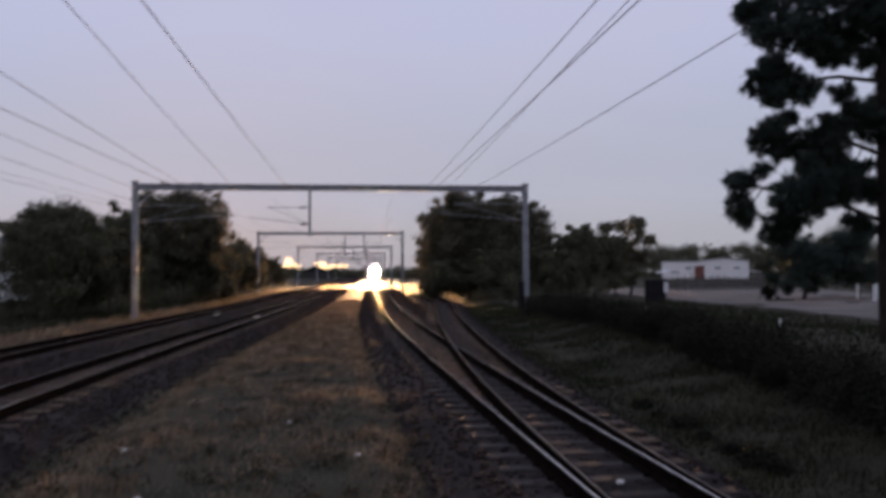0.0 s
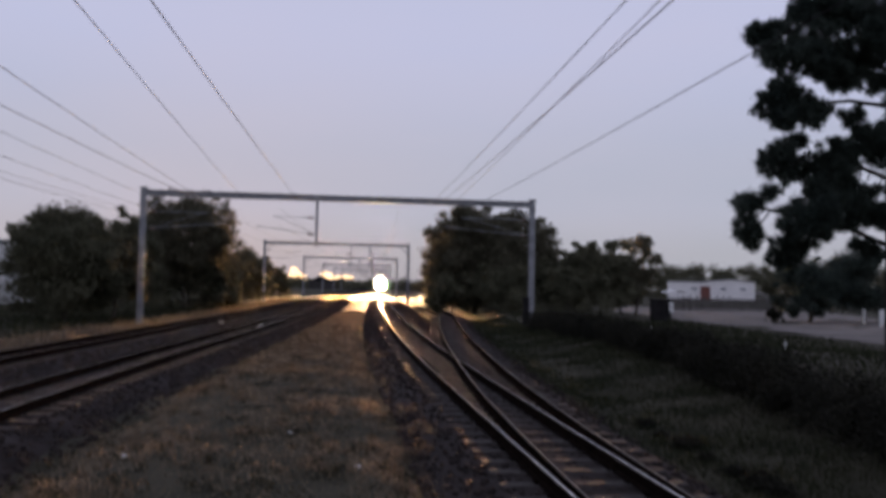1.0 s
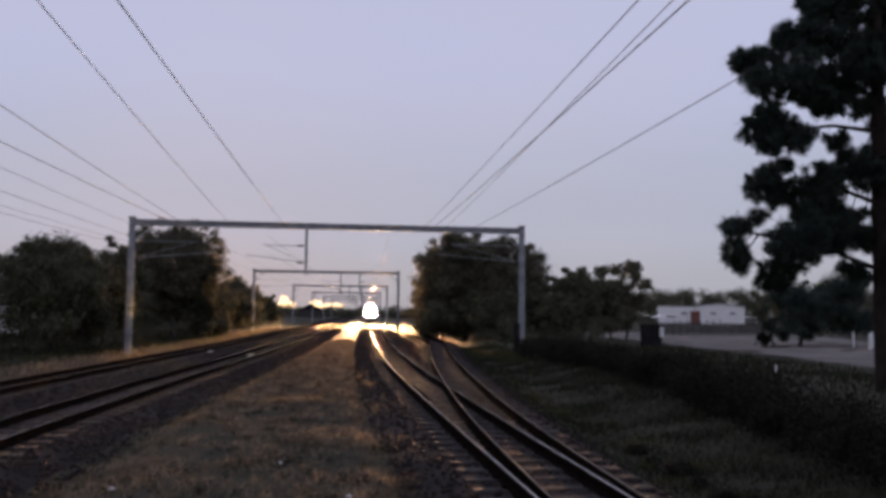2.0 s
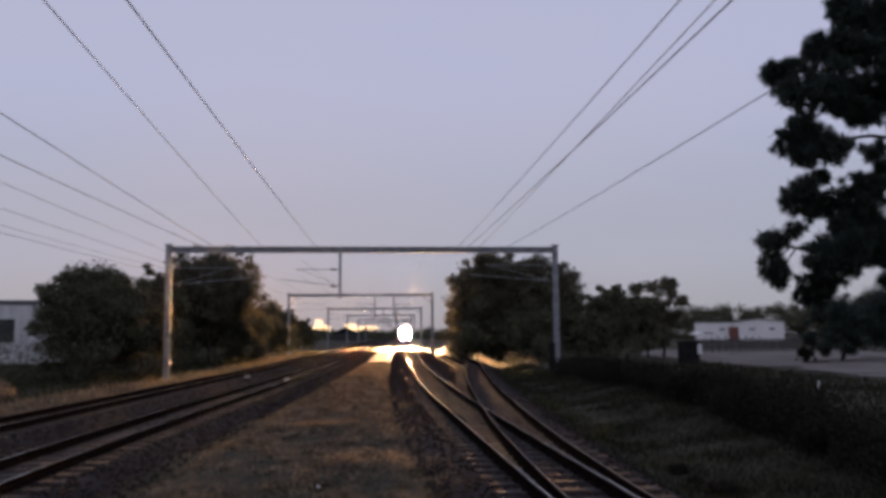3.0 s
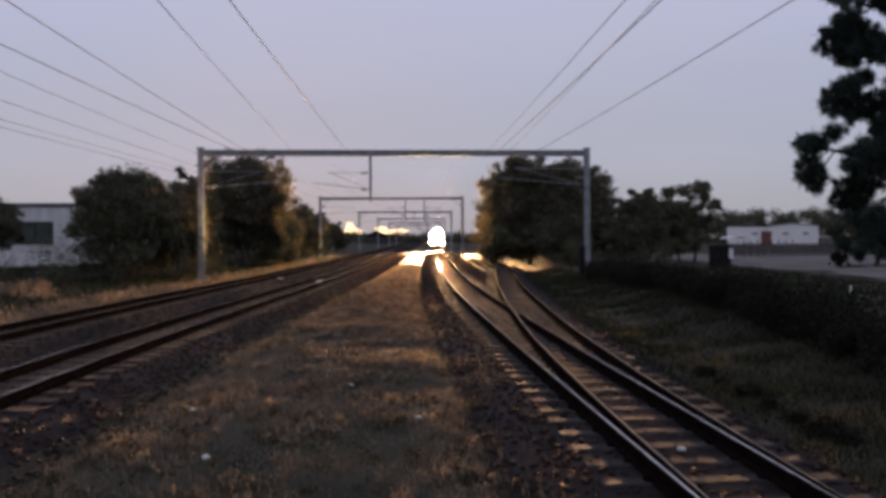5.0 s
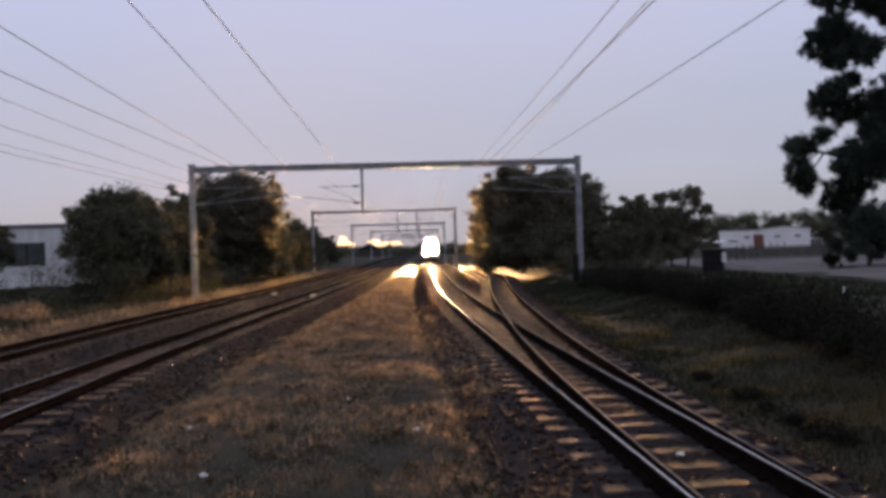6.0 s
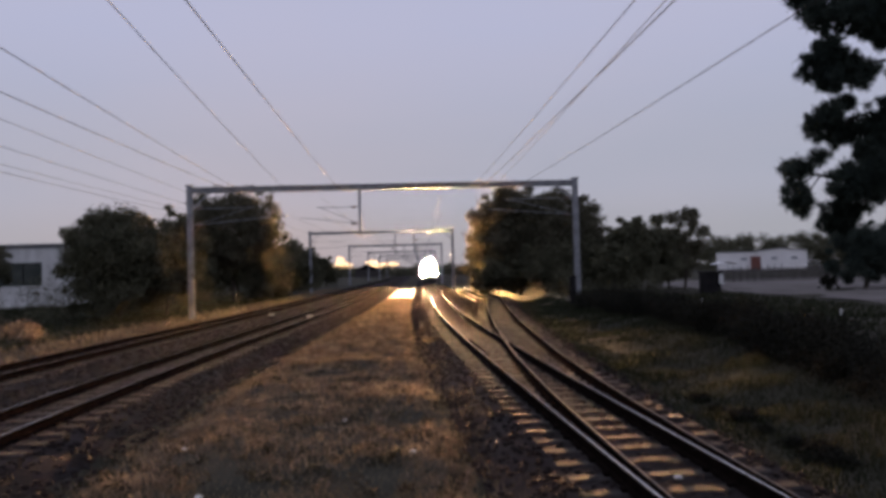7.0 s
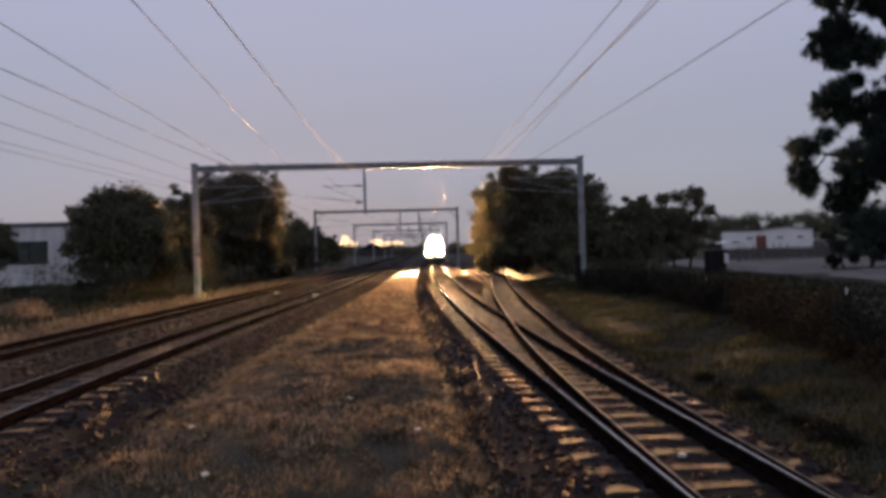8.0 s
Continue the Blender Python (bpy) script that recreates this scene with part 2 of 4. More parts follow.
def build_ballast():
    prof = [(-2.1, GROUND - 0.05), (-1.5, -0.22), (-1.15, -0.20), (-0.62, -0.182), (0, -0.172), (0.62, -0.182), (1.15, -0.20), (1.4, -0.25), (1.8, GROUND - 0.05)]
    for line, label, lift in ((main_x, "dark crushed-stone ballast under the main track", 0.0), (left_x, "dark crushed-stone ballast under the nearer track", 0.0),
                              (far_x, "dark crushed-stone ballast under the outer track", 0.004)):
        tagged(part("ballast_bed", strip("ballast_bed", line, -40, 420, 1.5, prof, M_BALLAST, lift)), label, "ballast", kind="structure")
    prof2 = [(-1.2, -0.30), (0, -0.19), (1.15, -0.185), (1.4, -0.26), (1.7, GROUND - 0.05)]
    tagged(part("ballast_bed", strip("ballast_bed", siding_x, 3, 90, 1.5, prof2, M_BALLAST, -0.05)),
           "dark crushed-stone ballast under the siding", "ballast", kind="structure")


def scatter_stones():
    """Loose stones on the shoulders nearest the camera, one heap of stuff."""
    rng = np.random.default_rng(3)
    cube = np.array([(-1, -1, -1), (1, -1, -1), (1, 1, -1), (-1, 1, -1), (-.7, -.7, 1), (.7, -.7, 1), (.7, .7, 1), (-.7, .7, 1)], float)
    quads = np.array([(0, 3, 2, 1), (4, 5, 6, 7), (0, 1, 5, 4), (1, 2, 6, 5), (2, 3, 7, 6), (3, 0, 4, 7)])
    verts, faces = [], []
    for line, lo, hi, count in ((main_x, -1.9, 2.4, 20000), (left_x, -2.0, 2.1, 20000), (far_x, -1.8, 1.9, 11000), (siding_x, -1.1, 1.45, 7000)):
        for i in range(count):
            y = 126 * rng.random() ** 2.2 - 6
            o = lo + (hi - lo) * rng.random()
            if line is siding_x and not 14 < y < 88:
                continue
            s = (0.012 + 0.018 * rng.random()) * (1 + abs(y) / 50)
            z = -0.184 if abs(o) < 1.35 else max(GROUND + 0.02, -0.19 - (abs(o) - 1.35) * 0.24)
            if line is main_x and line(y) + o > siding_x(y) + 1.3:
                continue
            if line is main_x and o > 1.3:
                z = -0.215 if line(y) + o < siding_x(y) + 1.3 else -0.27
            v = (cube * (0.6 + 0.8 * rng.random((8, 3)))) * (s, s, s * 0.6)
            a = rng.random() * 6.28
            c, d = math.cos(a), math.sin(a)
            v = np.stack([v[:, 0] * c - v[:, 1] * d, v[:, 0] * d + v[:, 1] * c, v[:, 2]], 1)
            base = len(verts) * 8
            verts.append(v + (line(y) + o, y, z + s * 0.3))
            faces.append(quads + base)
    ob = part("loose_ballast_stones", mesh_of("stones", np.concatenate(verts), np.concatenate(faces), M_STONE))
    tagged(ob, "loose grey crushed stones on the track shoulders", "ballast stones", kind="stuff")


# ---- tracks ----
RAIL = [(-0.070, -0.158), (-0.070, -0.145), (-0.010, -0.125), (-0.010, -0.045), (-0.036, -0.032), (-0.036, -0.006), (-0.028, 0.0), (-0.010, 0.002),
        (0.010, 0.002), (0.028, 0.0), (0.036, -0.006), (0.036, -0.032), (0.010, -0.045), (0.010, -0.125), (0.070, -0.145), (0.070, -0.158)]


def rail(line, off, y0, y1, step, parent, head=None):
    verts, faces = [], []
    ys = axis([(y0, min(y1, 60), step)] + ([(60, y1, 6)] if y1 > 60 else []))
    k = len(RAIL)
    for y in ys:
        x = line(y) + off
        for o, z in RAIL:
            verts.append((x + o, y, z))
    mats = []
    for i in range(len(ys) - 1):
        for p in range(k - 1):
            faces.append((i * k + p, (i + 1) * k + p, (i + 1) * k + p + 1, i * k + p + 1))
            mats.append(1 if p == 7 else 0)
    me = mesh_of("rail", verts, faces, M_RAILSIDE)
    me.materials.append(head or M_RAILTOP)
    me.polygons.foreach_set("material_index", mats)
    return part("rail", me, M_RAILSIDE, parent)


def sleeper_mesh(half):
    bm = bm_new()
    box(bm, -half, half, -0.12, 0.12, -0.30, -0.155, 0.02)
    me = bpy.data.meshes.new("sleeper")
    bm.to_mesh(me)
    bm.free()
    me.materials.append(M_SLEEPER)
    return me


def clips(line, y0, y1, parent, offs):
    bm = bm_new()
    for i in range(int((y1 - y0) / 0.65)):
        y = y0 + i * 0.65
        for o in offs:
            for s in (-0.085, 0.085):
                x = line(y) + o + s
                box(bm, x - 0.03, x + 0.03, y - 0.045, y + 0.045, -0.16, -0.125)
    part("rail_clips", bm, M_RAILSIDE, parent, "rusty rail fastening clips")["kind"] = "stuff"


def build_track(name_label, y0, y1, parent_rails, head=None):
    tr = thing("railway_track", name_label, "railway track", kind="structure")
    for off, l in parent_rails:
        rail(l, off, y0, y1, 1.0, tr, head)
    return tr


def build_tracks():
    h = GAUGE / 2
    main = build_track("narrow-gauge main track with worn steel rails on concrete sleepers", -40, 420, [(-h, main_x), (h, main_x)])
    side = build_track("siding turnout rails that leave the main track", 5, 90, [(-h, siding_x), (h, siding_x)], M_RAILWORN)
    left = build_track("narrow-gauge track with worn steel rails on concrete sleepers", -40, 420, [(-h, left_x), (h, left_x)])
    outer = build_track("outer narrow-gauge track with dark rusty rails", -40, 420, [(-h, far_x), (h, far_x)], M_RAILWORN)
    # check rails beside the crossing
    bm = bm_new()
    for y in np.arange(20.5, 25.0, 0.5):
        tube(bm, (main_x(y) - h + 0.12, y, -0.03), (main_x(y + 0.5) - h + 0.12, y + 0.5, -0.03), 0.03, seg=6)
    part("check_rail", bm, M_RAILSIDE, main)
    for line, par in ((main_x, main), (left_x, left), (far_x, outer)):
        clips(line, -15.2, 36.8, par, (-h, h))
    clips(siding_x, 6, 36, side, (-h, h))
    short = sleeper_mesh(1.05)
    meshes = {}

    def put(par, line, i, y, wide=None):
        if wide is None:
            me, x = short, line(y)
        else:
            key = round((wide - (line(y) - 1.05)) / 2, 1)
            me = meshes.setdefault(key, None) or sleeper_mesh(key)
            meshes[key] = me
            x = line(y) - 1.05 + key
        ob = part("sleeper", me, M_SLEEPER, par)
        slope = math.degrees(math.atan2(line(y + 0.5) - line(y - 0.5), 1.0))
        ob.matrix_basis = pose(x, y, random.uniform(-0.006, 0.006), 0, 0, -slope + random.uniform(-0.6, 0.6))

    for i in range(-28, 170):
        y = 3.0 + i * 0.65
        put(main, main_x, i, y, siding_x(y) + 1.05 if y < 34 else None)
        put(left, left_x, i, y)
        put(outer, far_x, i, y)
        if 34 <= y < 88:
            put(side, siding_x, i, y)


# ---- overhead line structures ----
PORTALS = [(48.5, -10.5, 11.4), (104.0, -8.3, 9.0), (158.0, -5.5, 11.6), (212.0, -2.7, 13.9), (266.0, 0.0, 16.5), (320.0, 2.8, 19.2)]
TOP = 7.02


def i_post(bm, x, y, z0, z1, w=0.30):
    """An upright H-section mast."""
    box(bm, x - w / 2, x + w / 2, y - w / 2, y - w / 2 + 0.03, z0, z1)
    box(bm, x - w / 2, x + w / 2, y + w / 2 - 0.03, y + w / 2, z0, z1)
    box(bm, x - 0.015, x + 0.015, y - w / 2 + 0.03, y + w / 2 - 0.03, z0, z1)


def cantilever(parent, x0, x1, y, z_mid):
    """Registration arm and stay from a mast to over a track, with insulators."""
    bm = bm_new()
    s = 1 if x1 > x0 else -1
    tube(bm, (x0, y, z_mid), (x1, y, z_mid), 0.02, seg=6)
    tube(bm, (x0, y, z_mid - 0.95), (x1 + s * 0.9, y, z_mid - 0.55), 0.019, seg=6)
    tube(bm, (x0, y, z_mid - 0.95), (x1 - s * 0.2, y, z_mid), 0.015, seg=6)
    arm = part("cantilever_arm", bm, M_GALV, parent)
    for zz in (z_mid, z_mid - 0.95):
        bm = bm_new()
        xa = x0 + s * 0.2
        tube(bm, (xa, y, zz), (xa + s * 0.32, y, zz), 0.045, seg=8)
        for k in range(4):
            xk = xa + s * (0.02 + k * 0.08)
            tube(bm, (xk, y, zz), (xk + s * 0.03, y, zz), 0.075, seg=8)
        part("insulator", bm, M_INSUL, arm, "brown ribbed porcelain insulator")


def build_portal(y, xl, xr):
    p = thing("catenary_portal", "grey galvanised steel portal over the tracks carrying the overhead line", "catenary portal",
              group="catenary portals along the line")
    for x in (xl, xr):
        bm = bm_new()
        g = ground_z(x, y)
        i_post(bm, x, y, g - 0.3, TOP + 0.12, 0.30)
        post = part("post", bm, M_GALV, p)
        bm = bm_new()
        box(bm, x - 0.21, x + 0.21, y - 0.21, y + 0.21, TOP + 0.12, TOP + 0.17, 0.01)
        part("cap_plate", bm, M_GALV, post)
        bm = bm_new()
        box(bm, x - 0.40, x + 0.40, y - 0.40, y + 0.40, g - 0.4, g + 0.10, 0.03)
        part("footing", bm, M_SLEEPER, post, "concrete footing")
        s = 1 if x == xl else -1
        bm = bm_new()
        tube(bm, (x + s * 0.15, y, TOP - 1.1), (x + s * 1.15, y, TOP - 0.25), 0.045, seg=6)
        part("knee_brace", bm, M_GALV, p)
    bm = bm_new()
    for zz in (TOP - 0.26, TOP + 0.0):
        for yy in (y - 0.16, y + 0.16):
            box(bm, xl + 0.16, xr - 0.16, yy - 0.035, yy + 0.035, zz - 0.035, zz + 0.035)
    box(bm, xl + 0.16, xr - 0.16, y - 0.02, y + 0.02, TOP - 0.24, TOP - 0.02)
    n = int((xr - xl) / 0.9)
    for k in range(n):
        a, b = xl + 0.2 + k * (xr - xl - 0.4) / n, xl + 0.2 + (k + 1) * (xr - xl - 0.4) / n
        for yy in (y - 0.16, y + 0.16):
            tube(bm, (a, yy, TOP - 0.26), (b, yy, TOP), 0.016, seg=5, caps=False)
    part("beam", bm, M_GALV, p)
    drops = [(left_x(y) + 2.15, -1, left_x(y))]
    if y > 60:
        drops.append((main_x(y) - 1.9, 1, main_x(y)))
    for x, s, target in drops:
        bm = bm_new()
        box(bm, x - 0.075, x + 0.075, y - 0.075, y + 0.075, TOP - 2.88, TOP - 0.29)
        d = part("drop_post", bm, M_GALV, p)
        cantilever(d, x, target + s * 0.3, y, TOP - 1.25)
    cantilever(p, xl + 0.15, far_x(y), y, TOP - 1.15)
    if y < 60:
        cantilever(p, xr - 0.15, siding_x(y) + 0.6, y, TOP - 1.0)


def build_portals():
    for y, a, b in PORTALS:
        build_portal(y, a, b)
    bm = bm_new()
    tube(bm, (0, 0, GROUND - 0.3), (0, 0, 8.0), 0.13, 0.09, 10)
    pole = thing("line_pole", "slender grey steel pole standing before the trees", "pole", pose(11.4, 100, 0))
    part("shaft", bm, M_GALV, pole)
    bm = bm_new()
    box(bm, -0.6, 0.6, -0.05, 0.05, 7.6, 7.7)
    part("crossarm", bm, M_GALV, pole)


def wire(points, r, label="", group="overhead wires"):
    verts, faces = [], []
    for x, y, z in points:
        for k in range(5):
            verts.append((x + r * math.cos(k * 1.2566), y, z + r * math.sin(k * 1.2566)))
    for i in range(len(points) - 1):
        for k in range(5):
            q = (k + 1) % 5
            faces.append((i * 5 + k, i * 5 + q, i * 5 + 5 + q, i * 5 + 5 + k))
    ob = part("overhead_wire", mesh_of("overhead_wire", verts, faces, M_WIRE, True))
    return tagged(ob, label, "wire", group)


def build_wires():
    # x at the first portal, drift along the line, height, thickness
    runs = [(-2.1, 0.028, 6.6, 0.010), (-5.1, -0.023, 6.6, 0.008), (-7.5, -0.009, 6.6, 0.009), (-7.9, 0.037, 6.6, 0.010), (-10.4, 0.0, 6.6, 0.007),
            (-10.3, 0.012, 5.9, 0.007), (-10.4, 0.040, 5.6, 0.006), (-10.4, 0.036, 5.35, 0.007),
            (5.4, 0.026, 6.6, 0.008), (5.9, 0.020, 6.6, 0.010), (6.6, 0.045, 6.6, 0.007), (8.0, 0.006, 6.6, 0.009)]
    for x, k, z, r in runs:
        pts = []
        for y in np.arange(-44, 49, 3.1):
            u = (48.5 - y) / 52
            u -= math.floor(u)
            pts.append((x + k * (y - 48.5), y, z + 0.12 - 0.5 * u * (1 - u)))
        pts.append((x, 48.5, z + 0.12))
        wire(pts, r * 1.3, label="thin dark overhead wire strung between the portals")
    for line, z in ((left_x, 5.3), (left_x, 6.3), (far_x, 5.3), (far_x, 6.3), (main_x, 5.3), (main_x, 6.3)):
        pts = [(line(y), y, z - (0.9 * (((y - 48.5) / 54) % 1) * (1 - ((y - 48.5) / 54) % 1) if z > 6 else 0)) for y in np.arange(48.5, 330, 6.0)]
        wire(pts, 0.008, label="thin dark contact wire over the receding track")


# ---- plants ----
def cards(centres, normals, sizes, aspect, rng):
    """Small leaf faces as quads, numpy arrays of vertices and faces."""
    n = len(centres)
    d = rng.normal(size=(n, 3))
    d /= np.linalg.norm(d, axis=1)[:, None]
    e = np.cross(d, rng.normal(size=(n, 3)))
    e /= np.linalg.norm(e, axis=1)[:, None]
    a, b = d * sizes[:, None], e * (sizes * aspect)[:, None]
    v = np.stack([centres - a, centres + b * 0.9 - a * 0.1, centres + a, centres - b * 0.9 + a * 0.1], 1).reshape(-1, 3)
    return v, np.arange(n * 4).reshape(-1, 4)


def crown(rng, height, base, radius, lobes, leaves, leaf, open_=0.5):
    """Leafy lobes over an egg-shaped envelope; open_ pushes them outwards and leaves sky between them."""
    mid, half = base + (height - base) * 0.52, (height - base) * 0.5
    cs = []
    for i in range(lobes):
        v = rng.normal(size=3)
        v /= np.linalg.norm(v)
        r = radius * (0.17 + 0.17 * rng.random()) * (1.15 - 0.3 * open_)
        k = (0.35 + 0.3 * open_) + (0.65 - 0.3 * open_) * rng.random() ** 0.6
        wide = 1.0 if v[2] > 0 or open_ > 0.5 else min(1.6, 0.95 / max(0.3, math.hypot(v[0], v[1])))
        if i % 3 == 2:
            r *= 0.42
            k = 0.92 + 0.16 * rng.random()
        cs.append((v[0] * k * (radius - r) * wide, v[1] * k * (radius - r) * wide, mid + v[2] * k * (half - r * 0.75), r))
    pts, szs = [], []
    full = leaves
    for x, y, z, r in cs:
        leaves = int(full * min(1.25, 0.12 + (r / (0.26 * radius)) ** 2))
        d = rng.normal(size=(leaves, 3))
        d /= np.linalg.norm(d, axis=1)[:, None]
        lump = 1 + 0.30 * np.sin(d[:, 0] * 5 + x * 3) * np.sin(d[:, 2] * 6 + z * 3) + 0.18 * np.sin(d[:, 1] * 11 + y * 5)
        m = d * (r * lump * rng.random(leaves) ** 0.45)[:, None] * (1, 1, 0.82)
        pts.append(m + (x, y, z))
        szs.append(leaf * (0.55 + 0.8 * rng.random(leaves)))
    return np.concatenate(pts), np.concatenate(szs), cs


def tree(name, label, x, y, height, radius, base, seed, material=None, lobes=50, leaves=800, leaf=0.11, trunk_r=0.18, group="", category="tree", open_=0.3, bark=None):
    rng = np.random.default_rng(seed)
    material, bark = material or M_LEAF, bark or M_BARK
    g = ground_z(x, y)
    t = thing(name, label, category, pose(x, y, g), group)
    p, s, cs = crown(rng, height, base, radius, lobes, leaves, leaf, open_)
    v, f = cards(p, None, s, 0.5, rng)
    part("crown", mesh_of("crown", v, f, material), material, t)
    bm = bm_new()
    top = (rng.normal() * 0.2, rng.normal() * 0.2, base + (height - base) * 0.5)
    mid = (top[0] * 0.5 + 0.1, top[1] * 0.5, max(base * 0.6, height * 0.14))
    tube(bm, (0, 0, -0.3), mid, trunk_r, trunk_r * 0.8, 10)
    tube(bm, mid, top, trunk_r * 0.8, trunk_r * 0.35, 10)
    part("trunk", bm, bark, t)
    for i in range(11):
        cx, cy, cz, cr = cs[int(rng.integers(len(cs)))]
        st = Vector(mid).lerp(Vector(top), 0.1 + 0.75 * rng.random())
        elbow = st.lerp(Vector((cx, cy, cz)), 0.5) + Vector((0, 0, 0.12 * radius * rng.random()))
        bm = bm_new()
        tube(bm, st, elbow, trunk_r * 0.38, trunk_r * 0.22, 6)
        tube(bm, elbow, (cx, cy, cz), trunk_r * 0.22, trunk_r * 0.08, 6)
        part("limb", bm, bark, t)
    return t


def pine():
    """A tall dark pine: bare-stemmed boughs that carry rounded clumps of needle tufts."""
    rng = np.random.default_rng(21)
    x, y = 14.45, 20.4
    g = ground_z(x, y)
    t = thing("pine_tree", "tall dark pine with layered ragged boughs of needles", "tree", pose(x, y, g))
    bm = bm_new()
    tube(bm, (0, 0, -0.4), (0.05, 0.1, 5), 0.27, 0.22, 12)
    tube(bm, (0.05, 0.1, 5), (0.0, 0.0, 10), 0.22, 0.14, 12)
    tube(bm, (0.0, 0.0, 10), (-0.05, 0.0, 14.2), 0.14, 0.03, 12)
    part("trunk", bm, M_DARKBARK, t)
    clumps = []

    def bough(z, az, along):
        """along: reach from the trunk, height over the ground plane and radius of each clump."""
        a = radians(az)
        far = max(along)
        bmb = bm_new()
        root = Vector((0, 0, z - g))
        tip = Vector((math.cos(a) * far[0], math.sin(a) * far[0], far[1] - g))
        knee = root.lerp(tip, 0.35) + Vector((0, 0, 0.18))
        tube(bmb, root, knee, 0.065, 0.045, 7)
        tube(bmb, knee, tip, 0.045, 0.012, 6)
        for reach, zz, r in along:
            side = rng.normal() * 0.12 * (1 + reach)
            c = Vector((math.cos(a) * reach - math.sin(a) * side, math.sin(a) * reach + math.cos(a) * side, zz - g))
            k = min(0.97, max(0.05, reach / far[0] - 0.12))
            st = root.lerp(knee, k / 0.35) if k < 0.35 else knee.lerp(tip, (k - 0.35) / 0.65)
            tube(bmb, st, c, 0.022, 0.010, 5, False)
            clumps.append((c, r * 1.2))
            clumps.append((c + Vector((rng.normal() * r * 0.6 + r * 0.35, rng.normal() * r * 0.6, rng.normal() * r * 0.4)), r * 1.02))
        part("bough", bmb, M_DARKBARK, t)

    bough(3.25, 180, [(4.15, 4.25, .30), (4.1, 3.75, .34), (3.95, 3.4, .26), (3.5, 4.4, .26), (3.35, 3.8, .46), (2.85, 3.9, .58), (2.4, 3.55, .52),
                      (2.85, 3.2, .40), (2.95, 2.95, .28), (2.1, 4.0, .46), (1.3, 3.85, .26), (0.8, 3.25, .32)])
    bough(5.0, 181, [(3.4, 5.35, .40), (3.5, 5.65, .2), (2.9, 5.3, .38), (2.35, 5.3, .46), (1.9, 5.7, .36), (1.65, 5.25, .46), (2.4, 4.65, .38), (1.9, 4.55, .46)])
    bough(5.6, 176, [(1.3, 5.55, .46), (0.85, 6.0, .46), (0.45, 5.7, .38), (1.3, 4.8, .38), (0.7, 4.6, .3), (0.4, 4.15, .3), (1.0, 4.2, .26)])
    bough(6.95, 180, [(3.7, 6.75, .44), (3.45, 7.2, .36), (3.5, 6.3, .28), (3.05, 6.9, .46), (2.65, 6.45, .34), (2.45, 6.9, .38), (2.5, 6.05, .17), (1.95, 7.1, .3), (1.35, 6.6, .22)])
    bough(7.9, 183, [(3.6, 8.05, .40), (3.45, 8.8, .44), (3.0, 8.6, .54), (2.95, 7.85, .42), (2.35, 8.35, .6), (2.25, 7.65, .38), (1.7, 8.0, .6), (1.65, 7.5, .3), (1.0, 7.8, .46), (0.6, 7.6, .32)])
    bough(9.2, 178, [(2.55, 9.35, .24), (2.2, 9.4, .4), (1.75, 9.2, .6), (1.9, 9.95, .34), (1.15, 9.5, .66), (0.5, 9.1, .54), (0.4, 8.3, .5), (1.15, 8.5, .6)])
    bough(10.6, 182, [(1.8, 10.6, .4), (1.3, 10.3, .5), (0.7, 10.2, .6), (1.2, 11.2, .46), (0.6, 11.0, .54)])
    for i in range(15):
        z = 3.6 + 0.66 * i
        az = (i * 137) % 180 - 90
        long_ = (3.6 - 0.16 * i) * rng.uniform(0.75, 1.1)
        bough(z, az, [(long_ * u, z + rng.normal() * 0.22 + 0.15, 0.28 + 0.2 * rng.random()) for u in (1.0, 0.86, 0.72, 0.6, 0.45, 0.3)])
    bough(12.2, 90, [(0.5, 12.2, .5), (0.3, 12.9, .42), (0.15, 13.6, .34), (0.1, 14.2, .25)])
    bough(11.6, 250, [(0.9, 11.6, .5), (0.6, 12.1, .5), (0.2, 11.5, .5)])
    vs = []
    for c, r in clumps:
        for q in range(int(6 + 85 * r * r)):
            v = rng.normal(size=3)
            v /= np.linalg.norm(v)
            tuft = np.array(c) + v * (r * 0.86 * rng.random() ** 0.4) * (1, 1, 0.85)
            n = 58
            d = rng.normal(size=(n, 3)) + v * 0.7 + (0, 0, 0.2)
            d /= np.linalg.norm(d, axis=1)[:, None]
            ln = 0.10 + 0.08 * rng.random(n)
            root = tuft + rng.normal(size=(n, 3)) * 0.045
            side = np.cross(d, rng.normal(size=(n, 3)))
            side *= 0.012 / np.linalg.norm(side, axis=1)[:, None]
            tips = root + d * ln[:, None]
            vs.append(np.stack([root - side, root + side, tips + side * 0.4, tips - side * 0.4], 1).reshape(-1, 3))
    vs = np.concatenate(vs)
    part("needles", mesh_of("needles", vs, np.arange(len(vs)).reshape(-1, 4), M_NEEDLE), M_NEEDLE, t, "dark green needle tufts")


def stuff_leaves(name, label, category, centres, leaves, spread, leaf, material, seed):
    rng = np.random.default_rng(seed)
    pts, sz = [], []
    for x, y, z, r in centres:
        pts.append(rng.normal(size=(leaves, 3)) * (r * spread) * (1, 1, 0.8) + (x, y, z))
        sz.append(leaf * (0.6 + 0.8 * rng.random(leaves)))
    v, f = cards(np.concatenate(pts), None, np.concatenate(sz), 0.5, rng)
    return tagged(part(name, mesh_of(name, v, f, material)), label, category, kind="stuff")


def hedge_x(y):
    return 7.65 + 0.12 * (y - 12) if y < 26 else 9.33 + 0.07 * (y - 26)


